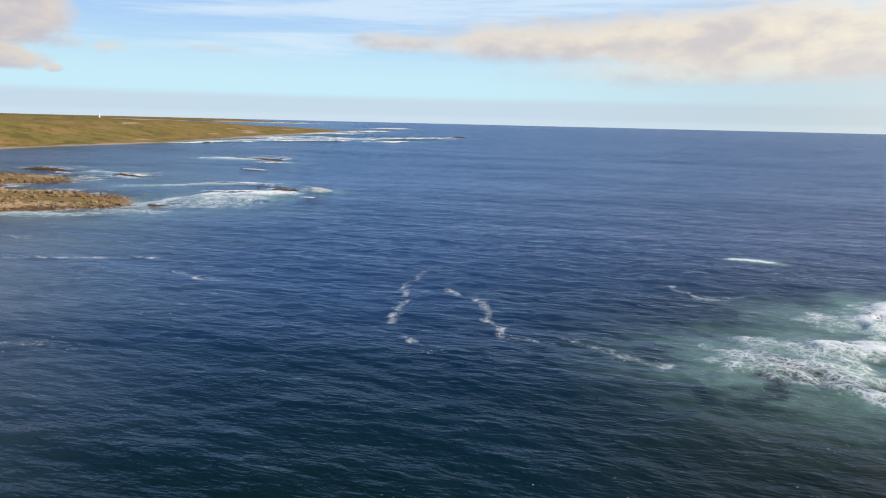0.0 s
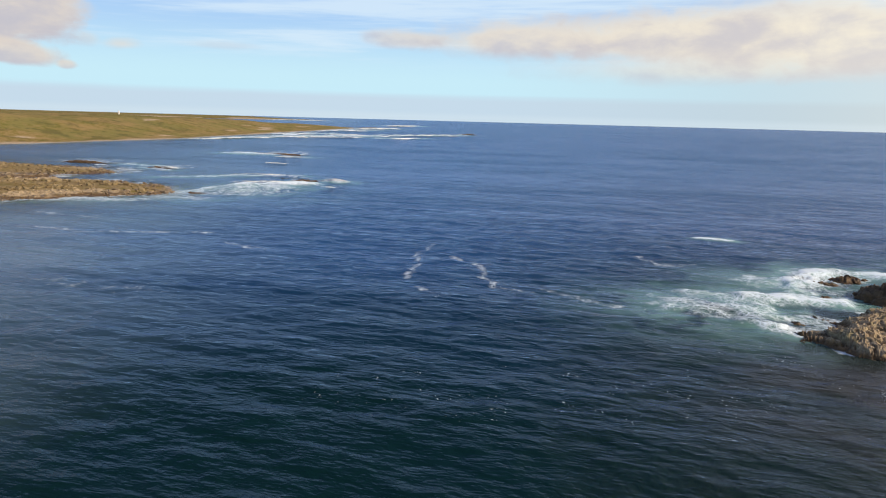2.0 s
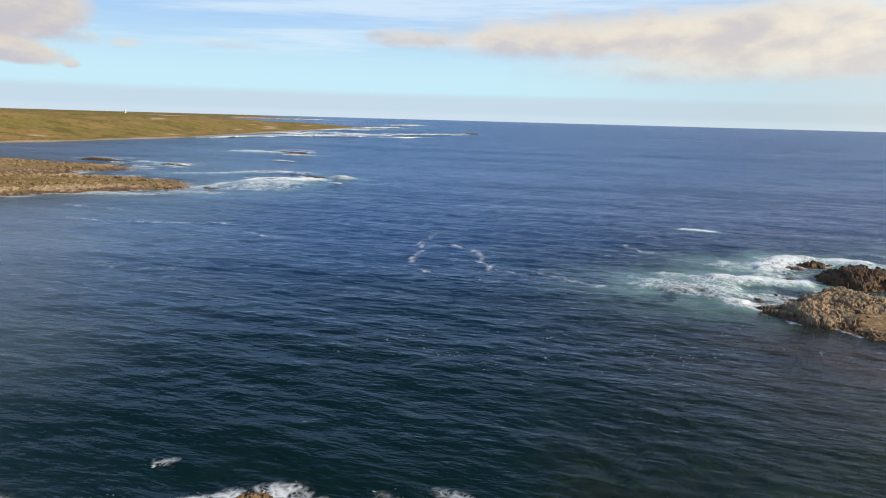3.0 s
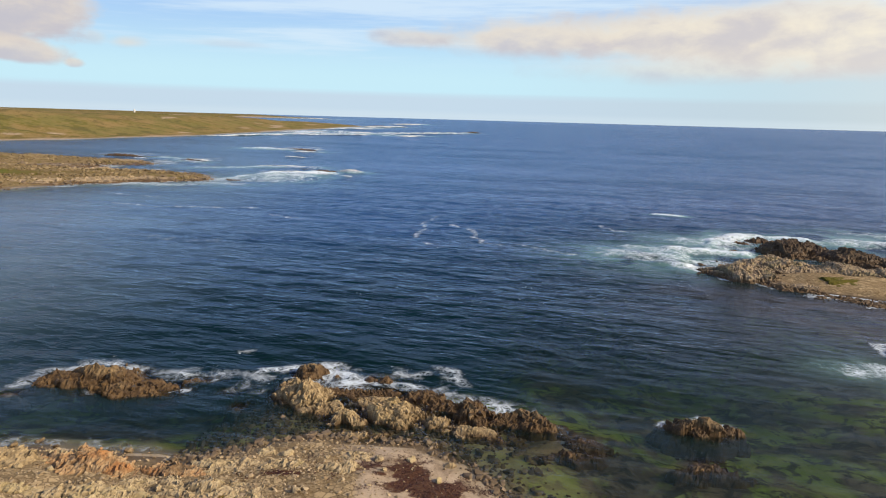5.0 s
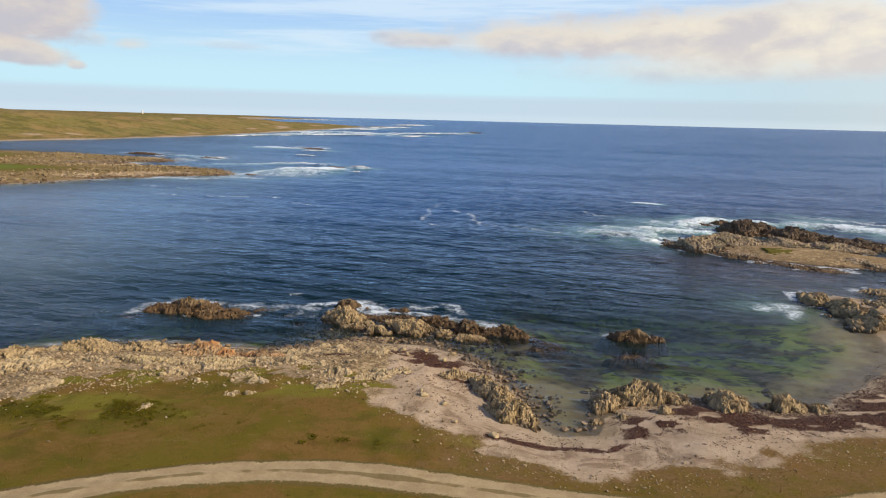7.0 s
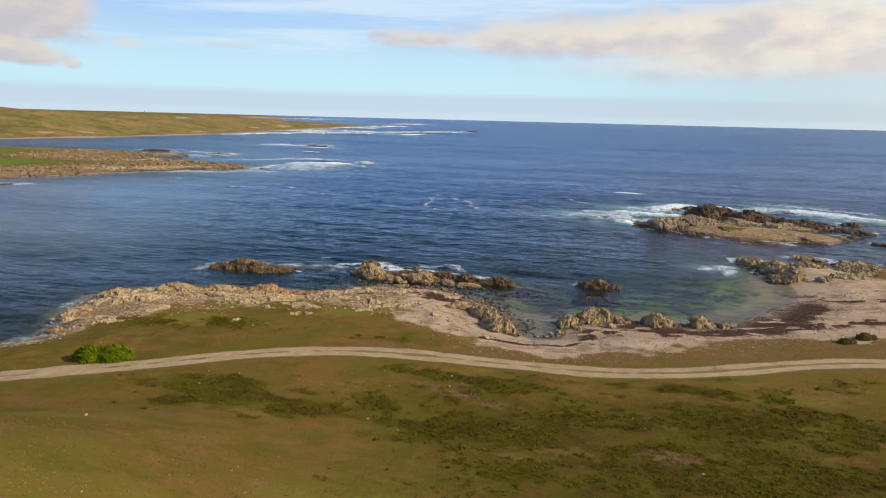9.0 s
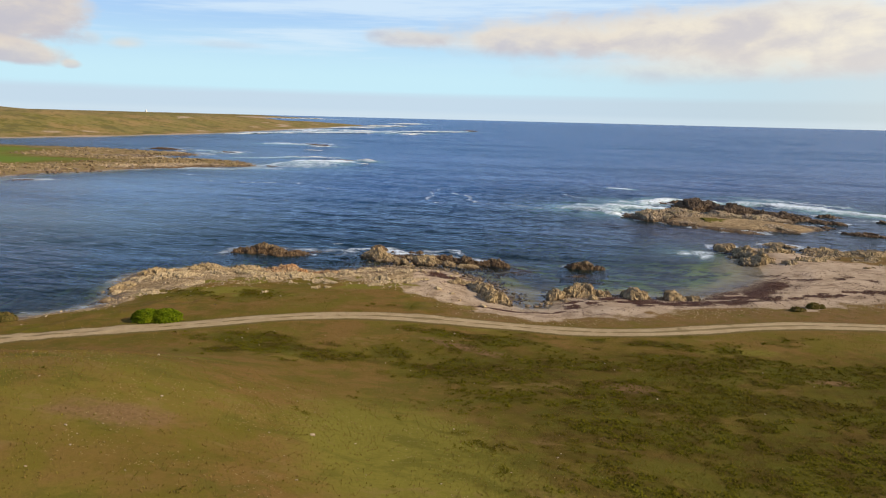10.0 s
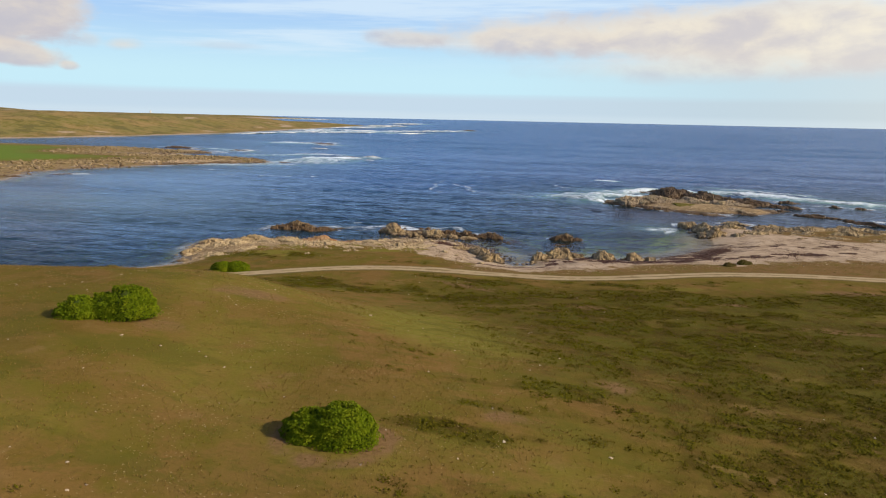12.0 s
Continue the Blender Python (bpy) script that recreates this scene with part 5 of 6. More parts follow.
FAR_SKERRY = [(-44.0, 189.0, 4.5, 1.4, 10, 1.2), (-64.0, 150.0, 3.0, 1.0, 0, 0.8), (-104.0, 222.0, 6.0, 1.8, -10, 1.5), (-85.0, 322.0, 12.0, 2.5, -12, 1.3), (-140.0, 238.0, 9.0, 2.2, -5, 1.5), (-120.0, 72.0, 6.0, 2.0, 40, 0.6),
              (-110.0, 84.0, 5.0, 1.2, 30, 0.5), (-52.0, 196.0, 3.0, 1.0, 0, 0.9), (16.0, 840.0, 9.0, 4.0, 0, 2.0), (-140.0, 1120.0, 14.0, 5.0, 0, 3.0)]

slab_rng = np.random.RandomState(33)
SLABS = []
while len(SLABS) < 46:
    sx, sy = slab_rng.uniform(-34, -3), slab_rng.uniform(-25, -8)
    edge_d = float(inside_distance(np.array([sx]), np.array([sy]), NEAR_COAST)[0])
    if 0.3 < edge_d < 12 and sy > float(np.interp(sx, [-36, -31, -28, -20, -8, -3, 1], [-33.5, -29.5, -24.0, -21.8, -20.0, -20.5, -23])):
        SLABS.append((sx, sy, slab_rng.uniform(0.9, 2.6), slab_rng.uniform(0.45, 1.0), slab_rng.uniform(-12, 18), slab_rng.uniform(0.35, 0.75)))
crags(SLABS, "rock_slab", ROCK_PALE, "low pale bedded slab in the shingle of the point", "slabs of the point", block=0.7, step=0.10)
MOSS = plain_material("green_salt_turf", (0.110, 0.100, 0.020), 0.95, 0.1)
tagged(crag("turf_patch", 49.6, 40.4, 4.2, 2.4, 20, 1.0, 77, MOSS, step=0.2, block=3.0, dense=0.0, rough_top=0.15), "patch of bright green salt turf on the islet", "turf")
crags(REEF_WET, "reef_rock", ROCK_WET, "wet brown jointed reef rock standing in the surf", "reef rocks off the shore")
crags(REEF_TAN, "reef_rock", ROCK_TAN, "sunlit tan jointed reef rock at the waterline", "reef rocks off the shore")
crags(SKERRY, "skerry", ROCK_WET, "low brown skerry ringed with foam", "skerries off the point", block=0.9)
crags(COVE, "rock_outcrop", ROCK_TAN, "tan upright-jointed rock outcrop beside the sandy cove", "outcrops round the cove", step=0.09, block=0.62)
crags([(x, y, rx, 0.9 * ry, turn, 0.72 * h) for x, y, rx, ry, turn, h in LEDGE_FRONT], "rock_ledge", ROCK_TAN, "weathered tan shore ledge above the water", "ledges of the point", block=1.0, step=0.11)
crags([(x, y, rx, ry, turn, 0.8 * h) for x, y, rx, ry, turn, h in LEDGE_RUST], "rock_ledge", ROCK_RUST, "shore ledge stained with rust-orange lichen", "ledges of the point", block=0.9, step=0.11)
crags(LEDGE_PALE, "rock_ledge", ROCK_PALE, "pale bedded rock ledge rising from the shingle", "ledges of the point", block=0.85, step=0.11)
crags([(x, y, 1.25 * rx, 1.3 * ry, turn, h) for x, y, rx, ry, turn, h in BAR], "rock_outcrop", ROCK_TAN, "tan rock outcrop on the bar beside the bay", "outcrops on the bar", step=0.2, block=1.0)
crags(ISLET, "islet_rock", ROCK_GREY, "grey-brown rock of the islet with greenish growth", "rocks of the islet", step=0.16, block=1.05, dense=0.6)
crags(ISLET_DARK, "islet_rock", ROCK_DARK, "dark wet rock on the islet's surf side", "rocks of the islet", step=0.22, block=1.25, dense=0.7)
crags(OUTER, "reef_rock", ROCK_DARK, "dark wet reef rock awash in white water", "reefs beyond the bar", step=0.25, block=1.1)
crags([(x, y, rx, ry, turn, 0.55 * h) for x, y, rx, ry, turn, h in FAR_REEF], "rock_shelf", ROCK_GREY, "low tan rock shelf at the end of the spit", "shelves of the spit", step=0.5, block=2.4)
crags(FAR_SKERRY, "skerry", ROCK_DARK, "dark skerry among far breakers", "far skerries", step=0.5, block=1.8)

make_sea()


# ---- breakers ----
def foam_material():
    mat, n = material("white_water")
    pos = n.add("ShaderNodeNewGeometry").outputs["Position"]
    edge = n.attr("edge")
    wide = n.noise(pos, 0.35, 6.0, 0.7, 2.0, 0.5)
    fine = n.noise(pos, 2.5, 4.0, 0.7)
    long_gap = n.noise(pos, 0.05, 3.0, 0.6)
    body = n.math("ADD", edge, n.math("MULTIPLY", n.math("SUBTRACT", wide, 0.5), 1.5))
    body = n.math("ADD", body, n.math("MULTIPLY", n.math("SUBTRACT", long_gap, 0.55), 1.8))
    white = n.add("ShaderNodeBsdfDiffuse", {"Color": n.mix(fine, (0.70, 0.75, 0.77), (0.88, 0.89, 0.88)), "Normal": n.bump(fine, 0.5, 0.4)}).outputs[0]
    gone = n.add("ShaderNodeBsdfTransparent").outputs[0]
    finish(n, n.add("ShaderNodeMixShader", {0: n.step(body, 0.28, 0.55), 1: gone, 2: white}).outputs[0])
    return mat


WHITE_WATER = foam_material()


def breaker(ax, ay, bx, by, w, h, seed):
    """A crumbling wave: a long hump, steep on its shoreward side, thinning to both ends."""
    length = math.hypot(bx - ax, by - ay)
    nu, nv = max(24, int(length / 1.2)), 16
    u, v = np.meshgrid(np.linspace(0, 1, nu), np.linspace(-1, 1, nv))
    taper = np.clip(np.sin(math.pi * u), 0, 1) ** 0.5 * (0.45 + 1.1 * fbm(u * length / 9 + seed, u * 0 + seed, seed, 3))
    sway = 0.9 * w * (fbm(u * length / 14, u * 0 + 3.3, seed + 2, 3) - 0.5) * 2
    off = v * w * taper + sway
    ex, ey = (bx - ax) / length, (by - ay) / length
    x, y = ax + ex * u * length - ey * off, ay + ey * u * length + ex * off
    hump = np.clip(1 - (v + 0.25) ** 2 / np.where(v > -0.25, 1.56, 0.56), 0, 1)
    z = h * taper * hump * (0.6 + 0.8 * fbm(x / 2.0, y / 2.0, seed + 4, 3)) + 0.12
    co = np.stack([(x - ax).ravel(), (y - ay).ravel(), z.ravel()], 1)
    i = (np.arange(nv - 1)[:, None] * nu + np.arange(nu - 1)[None, :]).ravel()
    edge = (np.clip(1 - np.abs(v), 0, 1) * np.clip(np.minimum(u, 1 - u) * 6, 0, 1)) ** 0.6
    me = mesh_from("breaker", co, np.stack([i, i + 1, i + nu + 1, i + nu], 1), {"edge": edge.ravel()}, True)
    me.materials.append(WHITE_WATER)
    ob = new("breaker", me)
    ob.location = (ax, ay, 0)
    return tagged(ob, "white crumbling wave breaking over a shoal", "breaking wave", "breakers off the point")


# x, y of both ends, half width, height
ROLLERS = [(-200, 470, -150, 560, 4.5, 0.8), (-165, 560, -75, 620, 5, 1.0), (-185, 640, -140, 690, 5, 1.0), (-140, 690, -60, 660, 5, 1.0), (-75, 690, 15, 770, 5, 1.1), (-60, 600, -30, 625, 3.5, 0.9),
           (-175, 830, -115, 900, 8, 1.2), (-160, 1000, -90, 1120, 12, 1.6), (-145, 1380, -85, 1480, 16, 1.8), (-600, 2150, -440, 2300, 26, 2.0)]
ROLLERS_NEAR = [(-112, 326, -86, 318, 2.2, 0.7), (-40, 192, -32, 187, 1.2, 0.8), (-37, 171, -32, 170, 0.8, 0.4), (-66, 178, -46, 186, 2.2, 0.5), (-104, 222, -94, 217, 1.4, 0.6), (-130, 226, -122, 224, 1.0, 0.5),
                (-78, 262, -66, 256, 1.2, 0.5), (-74, 203, -54, 207, 1.0, 0.4), (-86, 300, -70, 304, 1.4, 0.5)]
for k, row in enumerate(ROLLERS + ROLLERS_NEAR):
    breaker(*row, 500 + 11 * k)


# ---- loose cover: stones, weed, grass, heath ----
def turned(template, n, rng, scale, tilt=0.0, squash=None):
    """n copies of a template's corners, each turned about the upright and scaled."""
    t = np.asarray(template, float)
    a = rng.uniform(0, 2 * math.pi, n)
    ca, sa = np.cos(a), np.sin(a)
    s = np.asarray(scale)[:, None]
    x = (t[None, :, 0] * ca[:, None] - t[None, :, 1] * sa[:, None]) * s
    y = (t[None, :, 0] * sa[:, None] + t[None, :, 1] * ca[:, None]) * s
    z = t[None, :, 2] * s * (np.ones(n) if squash is None else squash)[:, None]
    if tilt:
        z = z + x * rng.normal(0, tilt, n)[:, None] + y * rng.normal(0, tilt, n)[:, None]
    return x, y, z


def strew(name, mat, places, parts, scale, rng, label, category, tilt=0.0, squash=None, sink=0.0, smooth=False, kind="stuff", lift=None):
    """Many small pieces on the ground joined into one mesh; parts: list of (corners, faces) to draw from."""
    cos, polys, start = [], [], 0
    choice = rng.randint(0, len(parts), len(places))
    for k, (verts, faces) in enumerate(parts):
        m = choice == k
        p = places[m]
        if not len(p):
            continue
        x, y, z = turned(verts, len(p), rng, scale[m], tilt, None if squash is None else squash[m])
        g = ground_z(p[:, 0], p[:, 1]) if lift is None else lift[m]
        co = np.stack([x + p[:, 0:1], y + p[:, 1:2], z + (g - sink * scale[m])[:, None]], 2).reshape(-1, 3)
        f = np.asarray(faces)
        polys.append((f[None] + (start + np.arange(len(p)) * len(verts))[:, None, None]).reshape(-1, f.shape[1]))
        cos.append(co)
        start += len(co)
    me = mesh_from(name, np.concatenate(cos), np.concatenate(polys), None, smooth)
    me.materials.append(mat)
    return tagged(new(name, me), label, category, kind=kind)


def ball(seed, level=1, rough=0.25, flat=0.7):
    bm = bmesh.new()
    bmesh.ops.create_icosphere(bm, subdivisions=level, radius=1.0)
    for v in bm.verts:
        f = 1 + rough * 2 * noise.noise(v.co * 1.1 + Vector((seed * 3.7, 0, 0))) + 0.1 * noise.noise(v.co * 3.0 + Vector((0, seed, 0)))
        v.co = Vector((v.co.x * f * 1.15, v.co.y * f * 0.9, v.co.z * f * flat))
    out = np.array([v.co[:] for v in bm.verts]), np.array([[v.index for v in f.verts] for f in bm.faces])
    bm.free()
    return out


def tuft(seed, blades=7, height=1.0, spread=0.55, width=0.10):
    rng = np.random.RandomState(seed)
    v, f = [], []
    for i in range(blades):
        a = rng.uniform(0, 6.28)
        lean = rng.uniform(0.25, 1.0) * spread
        bx, by = rng.uniform(-0.18, 0.18, 2)
        w = width * rng.uniform(0.7, 1.3)
        px, py = -math.sin(a) * w, math.cos(a) * w
        tip = (bx + math.cos(a) * lean, by + math.sin(a) * lean, height * rng.uniform(0.6, 1.0))
        k = len(v)
        v += [(bx - px, by - py, -0.05), (bx + px, by + py, -0.05), tip]
        f.append((k, k + 1, k + 2))
    return np.array(v), np.array(f)


def clump(seed, leaves=22, width=1.0, height=0.6, size=0.28):
    """A low cushion of small leaves."""
    rng = np.random.RandomState(seed)
    v, f = [], []
    for i in range(leaves):
        a, r = rng.uniform(0, 6.28), math.sqrt(rng.uniform(0, 1))
        c = np.array([math.cos(a) * r * width * 0.5, math.sin(a) * r * width * 0.5, height * (1 - r ** 2 * 0.8) * rng.uniform(0.35, 1.0)])
        d1 = rng.normal(0, 1, 3)
        d1[2] = abs(d1[2]) * 0.35
        d1 /= np.linalg.norm(d1)
        d2 = np.cross(d1, rng.normal(0, 0.35, 3) + np.array([0, 0, 1.0]))
        d2 /= np.linalg.norm(d2)
        s = size * rng.uniform(0.6, 1.3)
        k = len(v)
        v += [tuple(c - d2 * s * 0.4), tuple(c + d2 * s * 0.4), tuple(c + d1 * s)]
        f.append((k, k + 1, k + 2))
    return np.array(v), np.array(f)


def scatter_places(rng, n, x0, x1, y0, y1, weight):
    p = np.stack([rng.uniform(x0, x1, n), rng.uniform(y0, y1, n)], 1)
    return p[rng.uniform(0, 1, n) < weight(p[:, 0], p[:, 1])]


def on_turf(x, y):
    return (y < turf_line(x) + 1.2 * (fbm(x / 3, y / 3, 44, 3) - 0.5) * 2) & (road_near(x, y) > 1.35)


def make_cover():
    rng = np.random.RandomState(11)
    stones = [block_stone(s) for s in range(1, 7)]

    # shingle and rubble between turf and water
    def rubble(x, y):
        d = inside_distance(x, y, NEAR_COAST)
        west = 1 - ramp(x + 0.35 * (y + 20), -2, 5)
        shore = ramp(d, -3.0, 0.5) * ramp(y - turf_line(x), -2.5, 0.5)
        band = np.exp(-((y - turf_line(x) - 0.4) / 1.8) ** 2)
        return np.clip(shore * (0.26 + 0.74 * west) * (0.25 + 0.9 * ramp(fbm(x / 2.5, y / 2.5, 95, 3), 0.4, 0.6)) + 0.45 * band * ramp(x, -6, 6), 0, 1)

    p = scatter_places(rng, 60000, -36, 60, -32, 2, rubble)
    s = 0.045 + 0.07 * rng.uniform(0, 1, len(p)) ** 2 + 0.13 * rng.uniform(0, 1, len(p)) ** 10
    s = s * (0.80 - 0.30 * ramp(p[:, 0], -6, 4))
    strew("shingle", STONE, p, stones, s, rng, "tan and grey angular shingle strewn along the shore", "shingle", 0.25, rng.uniform(0.6, 1.0, len(p)), -0.15)

    # shallow stones under and at the waterline
    def awash(x, y):
        d = inside_distance(x, y, NEAR_COAST)
        cove = ramp(x, 4, 6) * ramp(-y, 9, 14) * ramp(fbm(x / 2.2, y / 2.2, 96, 3), 0.40, 0.55)
        return np.maximum(ramp(d, -11, -5) * (1 - ramp(d, 0, 1)) * ramp(-x, -9, -3) * ramp(-y, -3, 0), 0.55 * cove * ramp(d, -6, -2) * (1 - ramp(d, -0.6, 0.2)))

    p = scatter_places(rng, 15000, -14, 26, -25, 1, awash)
    s = 0.08 + 0.24 * rng.uniform(0, 1, len(p)) ** 3
    strew("waterline_cobbles", ROCK_STONE, p, stones, s, rng, "brown cobbles lying awash in the shallows", "cobbles", 0.2, None, -0.1)

    # pale stones lying in the turf
    def in_turf(x, y):
        near = ramp(y - turf_line(x), -7, -0.5) * (1 - ramp(x, -2, 6)) * 0.8
        return on_turf(x, y) * np.clip(near * ramp(fbm(x / 4, y / 4, 97, 3), 0.45, 0.62) + 0.05 + 0.10 * ramp(-y, 50, 70) * ramp(-x, -12, 5), 0, 1)

    p = scatter_places(rng, 3600, -36, 30, -92, -17, in_turf)
    s = 0.030 + 0.045 * rng.uniform(0, 1, len(p)) ** 2 + 0.06 * rng.uniform(0, 1, len(p)) ** 10
    strew("turf_stones", PALE_STONE, p, stones, s, rng, "small pale stones lying in the turf", "stones", 0.2, rng.uniform(0.5, 0.9, len(p)), -0.1)

    # weed cast up along the tide line
    leaf = [clump(s, 9, 1.3, 0.22, 0.42) for s in range(40, 45)]

    p = scatter_places(rng, 150000, -10, 62, -27, -4, wrack)
    strew("beached_seaweed", WRACK, p, leaf, rng.uniform(0.05, 0.15, len(p)), rng, "dark red seaweed heaped along the tide line", "seaweed", 0.1)

    # broken rock over the shelves of the spit
    def spit(x, y):
        d = inside_distance(x, y, SPIT) + 7 * (fbm(x / 14, y / 14, 21, 3) - 0.5)
        return ramp(d, -2.5, 0.5) * (1 - ramp(d, 16, 30)) * (0.12 + 0.88 * ramp(fbm(x / 8, y / 5, 98, 4), 0.42, 0.60))

    p = scatter_places(rng, 16000, -170, -66, 80, 240, spit)
    s = 0.25 + 0.55 * rng.uniform(0, 1, len(p)) ** 2.5
    edge_of = inside_distance(p[:, 0], p[:, 1], SPIT) < 5.0 + 3 * rng.uniform(-1, 1, len(p))
    strew("weedy_rubble", ROCK_STONE, p[edge_of], stones, s[edge_of], rng, "dark weedy rubble along the edge of the spit", "rubble", 0.2, None, -0.1)
    strew("shelf_rubble", SHELF_STONE, p[~edge_of], stones, s[~edge_of], rng, "tan broken rock over the shelves of the spit", "rubble", 0.2, None, -0.1)

    # grass, thick near, dry over most of the turf
    blades = [tuft(s) for s in range(60, 68)]

    def grass(x, y):
        near = 1.0 - 0.55 * ramp(y, -60, -40)
        return on_turf(x, y) * near * (0.25 + 0.75 * ramp(fbm(x / 2.2, y / 2.2, 103, 4), 0.35, 0.6))

    p = scatter_places(rng, 135000, -46, 56, -97, -17, grass)
    green = np.clip(0.7 * ramp(fbm(p[:, 0] / 15, p[:, 1] / 12, 43, 3), 0.50, 0.72) + np.exp(-(((p[:, 0] - 0.5) / 8.0) ** 2 + ((p[:, 1] + 60) / 10.0) ** 2)), 0, 1)
    g = rng.uniform(0, 1, len(p)) < (0.04 + 0.55 * green) * ramp(-p[:, 1], 30, 44)
    strew("dry_grass", GRASS, p[~g], blades, rng.uniform(0.05, 0.115, (~g).sum()), rng, "short dry brown coastal grass", "grass", 0.1)
    strew("green_grass", GRASS_GREEN, p[g], blades, rng.uniform(0.05, 0.12, g.sum()), rng, "short olive-green coastal grass", "grass", 0.1)

    # pale dry seed heads in drifts over the western slope
    def seeding(x, y):
        return on_turf(x, y) * ramp(-x, -10, 4) * ramp(-y, 48, 62) * ramp(fbm(x / 3.0, y / 3.0, 109, 4), 0.48, 0.66)

    p = scatter_places(rng, 26000, -40, 12, -97, -46, seeding)
    strew("seed_heads", SEED_HEAD, p, [clump(s, 7, 0.9, 0.55, 0.30) for s in range(120, 125)], rng.uniform(0.045, 0.095, len(p)), rng, "pale dry seed heads standing in the brown grass", "grass", 0.1)

    # low dark heath in wind-combed patches
    cushions = [clump(s, 17, 1.6, 0.20, 0.34) for s in range(80, 87)]

    def heath(x, y):
        v = scrub_field(x, y)
        fine = fbm(x / 1.5, (y + 0.15 * x) / 0.8, 105, 3)
        return on_turf(x, y) * ramp(v + 1.2 * (fine - 0.5), 0.30, 0.95)

    p = scatter_places(rng, 100000, -46, 78, -97, -19, heath)
    s = rng.uniform(0.14, 0.36, len(p))
    strew("heath", HEATH, p, cushions, s, rng, "low dark green heath growing in patches on the turf", "heath", 0.05)
    # loose single heath tufts
    p = scatter_places(rng, 1300, -46, 60, -93, -20, lambda x, y: on_turf(x, y) * 0.22 * (0.3 + ramp(x, -20, 10)))
    strew("heath_tufts", HEATH, p, cushions, rng.uniform(0.09, 0.22, len(p)), rng, "single dark tufts of heath in the grass", "heath", 0.05)


ROCK_STONE = island_material("wet_brown_cobble", [(0.09, 0.065, 0.04), (0.20, 0.15, 0.095), (0.15, 0.105, 0.065), (0.28, 0.22, 0.15)], 0.6, 0.35)
SHELF_STONE = island_material("brown_shelf_stone", [(0.13, 0.095, 0.050), (0.23, 0.175, 0.095), (0.32, 0.25, 0.15), (0.17, 0.135, 0.06)])
SEED_HEAD = island_material("pale_seed_head", [(0.30, 0.22, 0.10), (0.44, 0.35, 0.20), (0.36, 0.30, 0.12)])
PALE_STONE = island_material("pale_field_stone", [(0.34, 0.27, 0.19), (0.52, 0.45, 0.35), (0.44, 0.35, 0.24)])
make_cover()


# ---- boulders ----
def boulder(x, y, size, seed, mat):
    rng = np.random.RandomState(seed)
    bm = bmesh.new()
    for _ in range(26):
        p = rng.normal(0, 1, 3)
        p = p / np.max(np.abs(p)) * rng.uniform(0.8, 1.0)
        bm.verts.new((p[0] * size * rng.uniform(0.9, 1.3), p[1] * size * 0.85, p[2] * size * 0.7))
    hull = bmesh.ops.convex_hull(bm, input=bm.verts[:])
    bmesh.ops.delete(bm, geom=[g for g in set(hull["geom_interior"]) | set(hull["geom_unused"]) if isinstance(g, bmesh.types.BMVert)], context="VERTS")
    bmesh.ops.bevel(bm, geom=bm.edges[:], offset=size * 0.07, segments=1, affect="EDGES")
    bmesh.ops.triangulate(bm, faces=bm.faces[:])
    bmesh.ops.subdivide_edges(bm, edges=bm.edges[:], cuts=1, use_grid_fill=True)
    for v in bm.verts:
        v.co += v.normal * size * 0.10 * noise.noise(v.co * (2.2 / size) + Vector((seed, 0, 0)))
    me = bpy.data.meshes.new("boulder")
    bm.to_mesh(me)
    bm.free()
    me.materials.append(mat)
    ob = new("boulder", me)
    ob.matrix_world = pose(x, y, ground_at(x, y) + size * 0.22, 0, 0, rng.uniform(0, 360))
    return tagged(ob, "angular tan boulder lying on the shore", "boulder", "boulders along the shore")


rng_b = np.random.RandomState(21)
made = 0
while made < 44:
    bx, by = rng_b.uniform(-34, 8), rng_b.uniform(-26, -5)
    dd = float(inside_distance(np.array([bx]), np.array([by]), NEAR_COAST)[0])
    if -1.5 < dd < 9 and by > turf_line(bx) - 1.5:
        boulder(bx, by, rng_b.uniform(0.14, 0.34), 300 + made, ROCK_PALE if dd > 2 else ROCK_TAN)
        made += 1


# ---- bushes ----
def part(name, me, mat, parent, label=""):
    me.materials.append(mat)
    ob = new(name, me)
    ob.parent = parent
    return tagged(ob, label) if label else ob


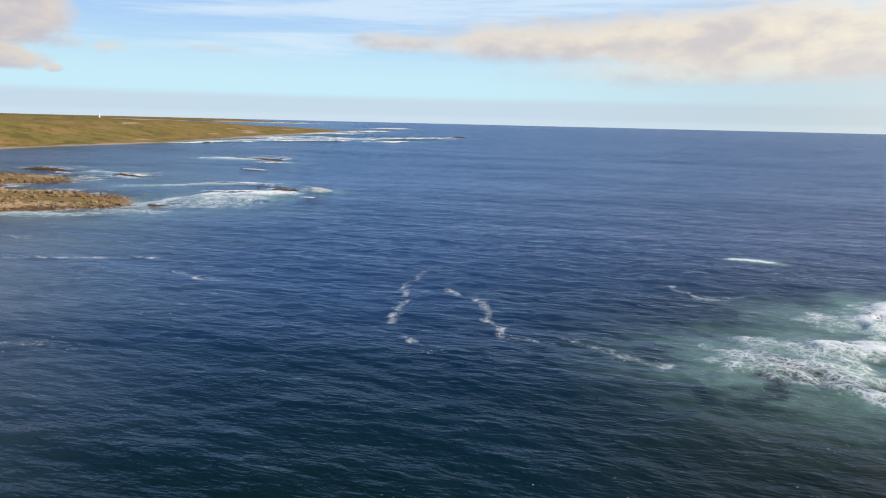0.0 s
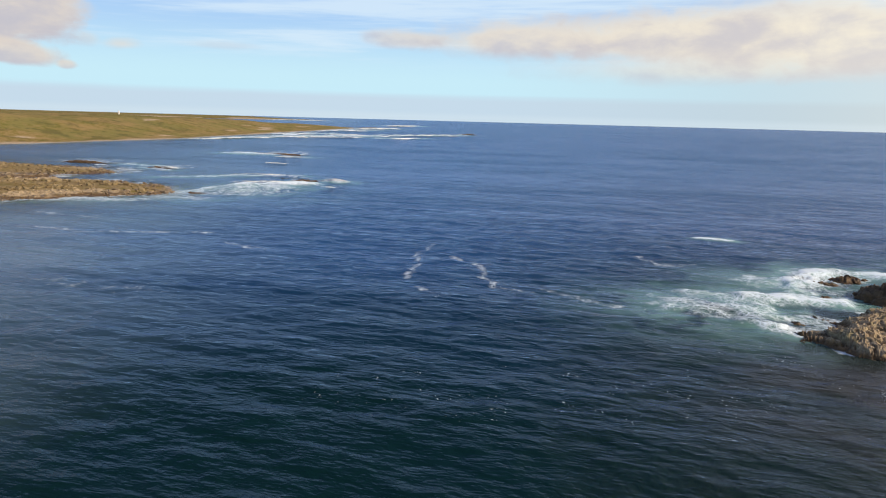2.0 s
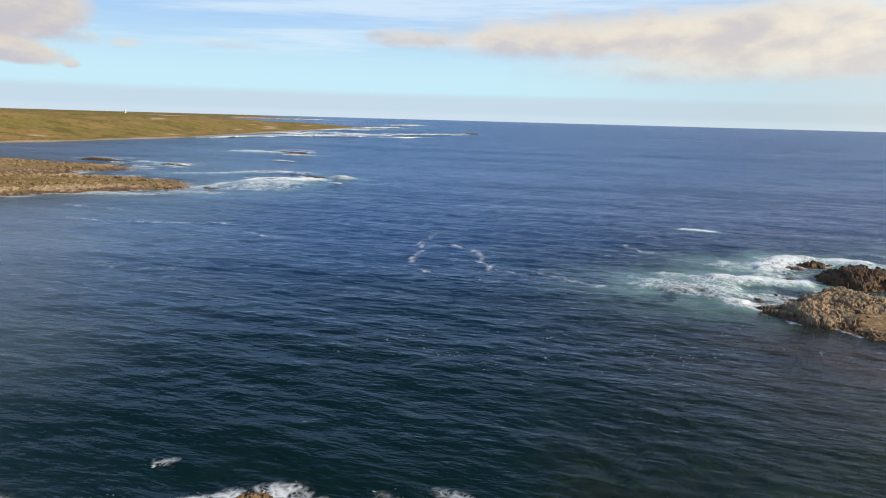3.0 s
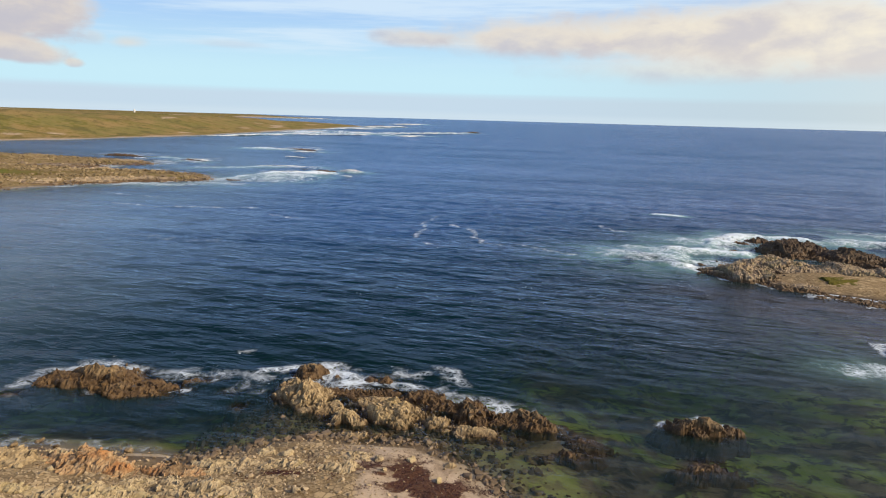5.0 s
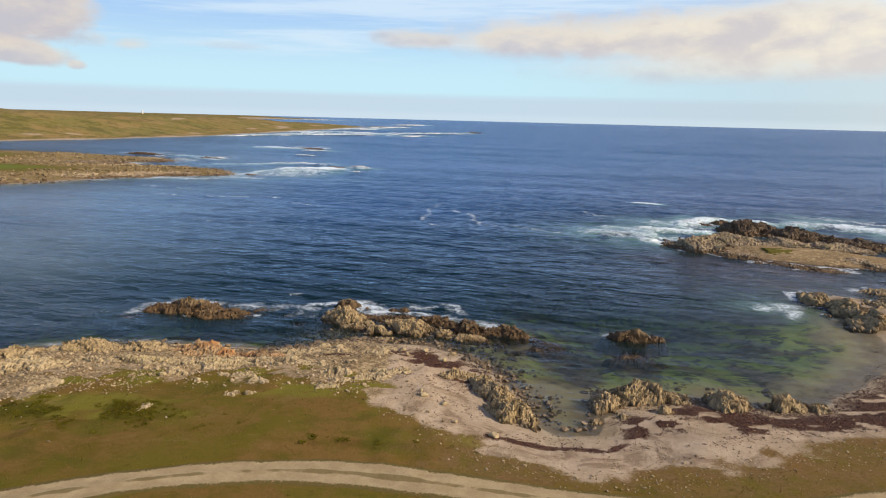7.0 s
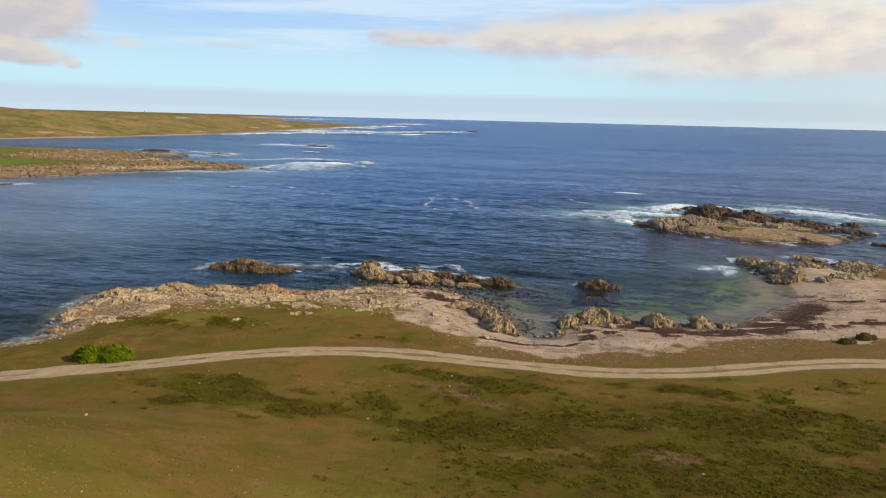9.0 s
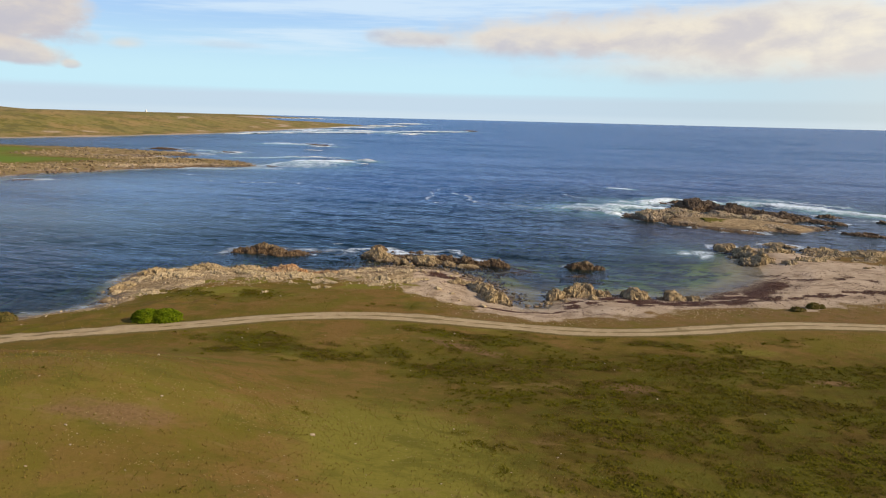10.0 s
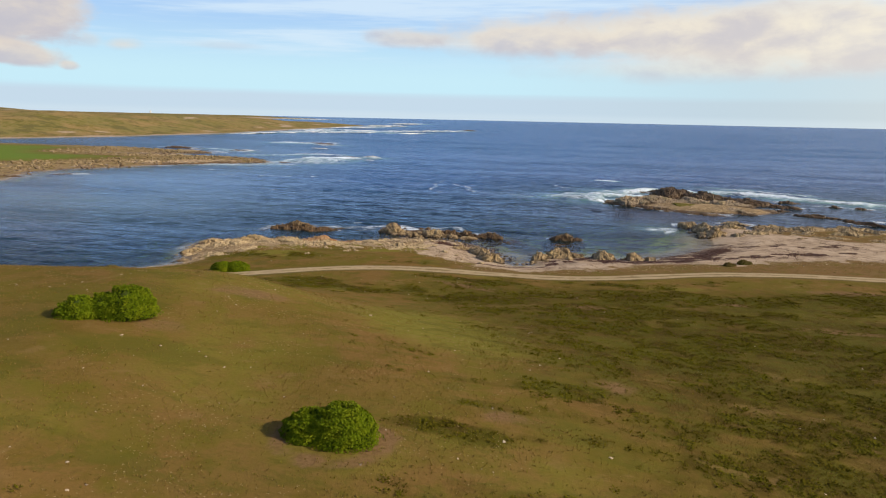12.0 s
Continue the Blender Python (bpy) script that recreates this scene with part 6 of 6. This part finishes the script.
def bush(x, y, lobes, seed, label, leaf_mat, leaves=5200, size=0.15):
    """A wind-clipped shrub: stems, a solid dark core for inner shade and a dense skin of leaves. lobes: dx, dy, rx, ry,
    height.
    """
    root = new("bush")
    root.location = (x, y, ground_at(x, y) - 0.05)
    rng = np.random.RandomState(seed)
    for dx, dy, rx, ry, h in lobes:
        for _ in range(7):
            a = rng.uniform(0, 6.28)
            tip = np.array([dx + math.cos(a) * rx * 0.62, dy + math.sin(a) * ry * 0.62, h * rng.uniform(0.5, 0.8)])
            foot = np.array([dx + math.cos(a) * rx * 0.12, dy + math.sin(a) * ry * 0.12, -0.05])
            ring = [(math.cos(j * 2 * math.pi / 5), math.sin(j * 2 * math.pi / 5)) for j in range(5)]
            v = [(end[0] + r * cx, end[1] + r * cy, end[2]) for end, r in ((foot, 0.045), (tip, 0.012)) for cx, cy in ring]
            f = [(j, (j + 1) % 5, 5 + (j + 1) % 5, 5 + j) for j in range(5)]
            part("stem", mesh_from("stem", np.array(v), np.array(f)), TWIG, root)
    # leaves in sprays over uneven lobes
    areas = np.array([(rx + ry) * h for _, _, rx, ry, h in lobes])
    v, f = [], []
    for (dx, dy, rx, ry, h), share in zip(lobes, areas / areas.sum()):
        k = int(leaves * share)
        u = rng.uniform(0, 1, k)
        a = rng.uniform(0, 2 * math.pi, k)
        up = u ** 0.75
        flat = np.sqrt(np.maximum(0, 1 - up ** 2))
        n = np.stack([np.cos(a) * flat, np.sin(a) * flat, up], 1)
        lump = 0.84 + 0.42 * fbm(a * 2.2 * np.maximum(flat, 0.3) + seed, up * 4.0 + np.cos(a), seed, 4) - 0.06
        depth = 1 - 0.30 * rng.uniform(0, 1, k) ** 2
        c = n * (lump * depth)[:, None] * np.array([rx, ry, h]) + np.array([dx, dy, 0.02])
        out = np.cross(n, rng.normal(0, 1, (k, 3)))
        out /= np.linalg.norm(out, axis=1)[:, None]
        out = out + n * rng.uniform(-0.1, 0.9, k)[:, None] + np.array([0, 0, 0.25])
        out /= np.linalg.norm(out, axis=1)[:, None]
        wide = np.cross(out, n + rng.normal(0, 0.3, (k, 3)))
        wide /= np.linalg.norm(wide, axis=1)[:, None]
        s = size * rng.uniform(0.6, 1.35, k)[:, None]
        quad = np.stack([c - out * s * 0.5, c + wide * s * 0.30, c + out * s * 0.62, c - wide * s * 0.30], 1)
        v.append(quad.reshape(-1, 3))
    co = np.concatenate(v)
    part("foliage", mesh_from("foliage", co, np.arange(len(co)).reshape(-1, 4)), leaf_mat, root, "dense small green leaves")
    # added solid core, inner shade in its colour; keeps light from passing straight through
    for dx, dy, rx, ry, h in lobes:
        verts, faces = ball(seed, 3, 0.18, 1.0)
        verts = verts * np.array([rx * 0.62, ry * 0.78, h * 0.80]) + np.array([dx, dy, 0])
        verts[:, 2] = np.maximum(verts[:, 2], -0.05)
        part("heart", mesh_from("heart", verts, faces, None, True), HEART, root, "solid dark core in place of the bush's inner shade")
    return tagged(root, label, "bush", "bushes on the turf")


# shade inside the bushes, put into the core's dark green
HEART = plain_material("dark_shade_core", (0.040, 0.060, 0.010), 0.95, 0.1)
BUSH_DULL = leaf_material("olive_leaf", ((0.120, 0.105, 0.030), (0.180, 0.150, 0.045), (0.180, 0.125, 0.050)))
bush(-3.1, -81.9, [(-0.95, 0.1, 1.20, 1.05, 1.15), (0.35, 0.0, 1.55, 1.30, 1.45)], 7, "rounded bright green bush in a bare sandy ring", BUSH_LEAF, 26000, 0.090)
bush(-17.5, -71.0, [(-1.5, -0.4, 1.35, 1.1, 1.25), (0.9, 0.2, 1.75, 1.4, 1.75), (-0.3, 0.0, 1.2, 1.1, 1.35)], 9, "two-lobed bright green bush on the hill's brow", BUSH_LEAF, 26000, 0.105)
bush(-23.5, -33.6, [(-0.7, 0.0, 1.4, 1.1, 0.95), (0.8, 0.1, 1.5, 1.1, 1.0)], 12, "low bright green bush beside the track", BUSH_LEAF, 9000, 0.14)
bush(35.3, -24.0, [(0.0, 0.0, 0.6, 0.5, 0.45), (0.7, 0.2, 0.4, 0.35, 0.30)], 14, "small olive bush at the back of the beach", BUSH_DULL, 1600, 0.16)
bush(37.6, -22.8, [(0.0, 0.0, 0.7, 0.5, 0.60), (0.8, 0.1, 0.45, 0.4, 0.40)], 16, "small olive bush at the back of the beach", BUSH_DULL, 1800, 0.16)
bush(-37.0, -33.2, [(0.0, 0.0, 1.2, 0.8, 0.8)], 18, "small olive bush above the western shore", BUSH_DULL, 1600, 0.16)


# ---- far tower ----
def lathe(rings, sides=14):
    v, f = [], []
    for r, z in rings:
        v += [(r * math.cos(2 * math.pi * j / sides), r * math.sin(2 * math.pi * j / sides), z) for j in range(sides)]
    for i in range(len(rings) - 1):
        f += [(i * sides + j, i * sides + (j + 1) % sides, (i + 1) * sides + (j + 1) % sides, (i + 1) * sides + j) for j in range(sides)]
    return np.array(v), np.array(f)


def tower(x, y):
    root = new("lighthouse")
    root.location = (x, y, ground_at(x, y) - 1.5)
    part("shaft", mesh_from("shaft", *lathe([(1.3, -2.0), (1.3, 0.0), (1.0, 8.2), (1.0, 8.3)])), WHITE_PAINT, root)
    part("gallery", mesh_from("gallery", *lathe([(1.1, 8.25), (1.6, 8.35), (1.6, 8.6), (0.9, 8.6)])), WHITE_PAINT, root)
    part("lantern", mesh_from("lantern", *lathe([(0.9, 8.6), (0.9, 9.8), (1.1, 9.8), (0.2, 10.5), (0.0, 10.8)])), WHITE_PAINT, root)
    tagged(root, "small white lighthouse far off on the headland", "lighthouse")


tower(-440, 880)
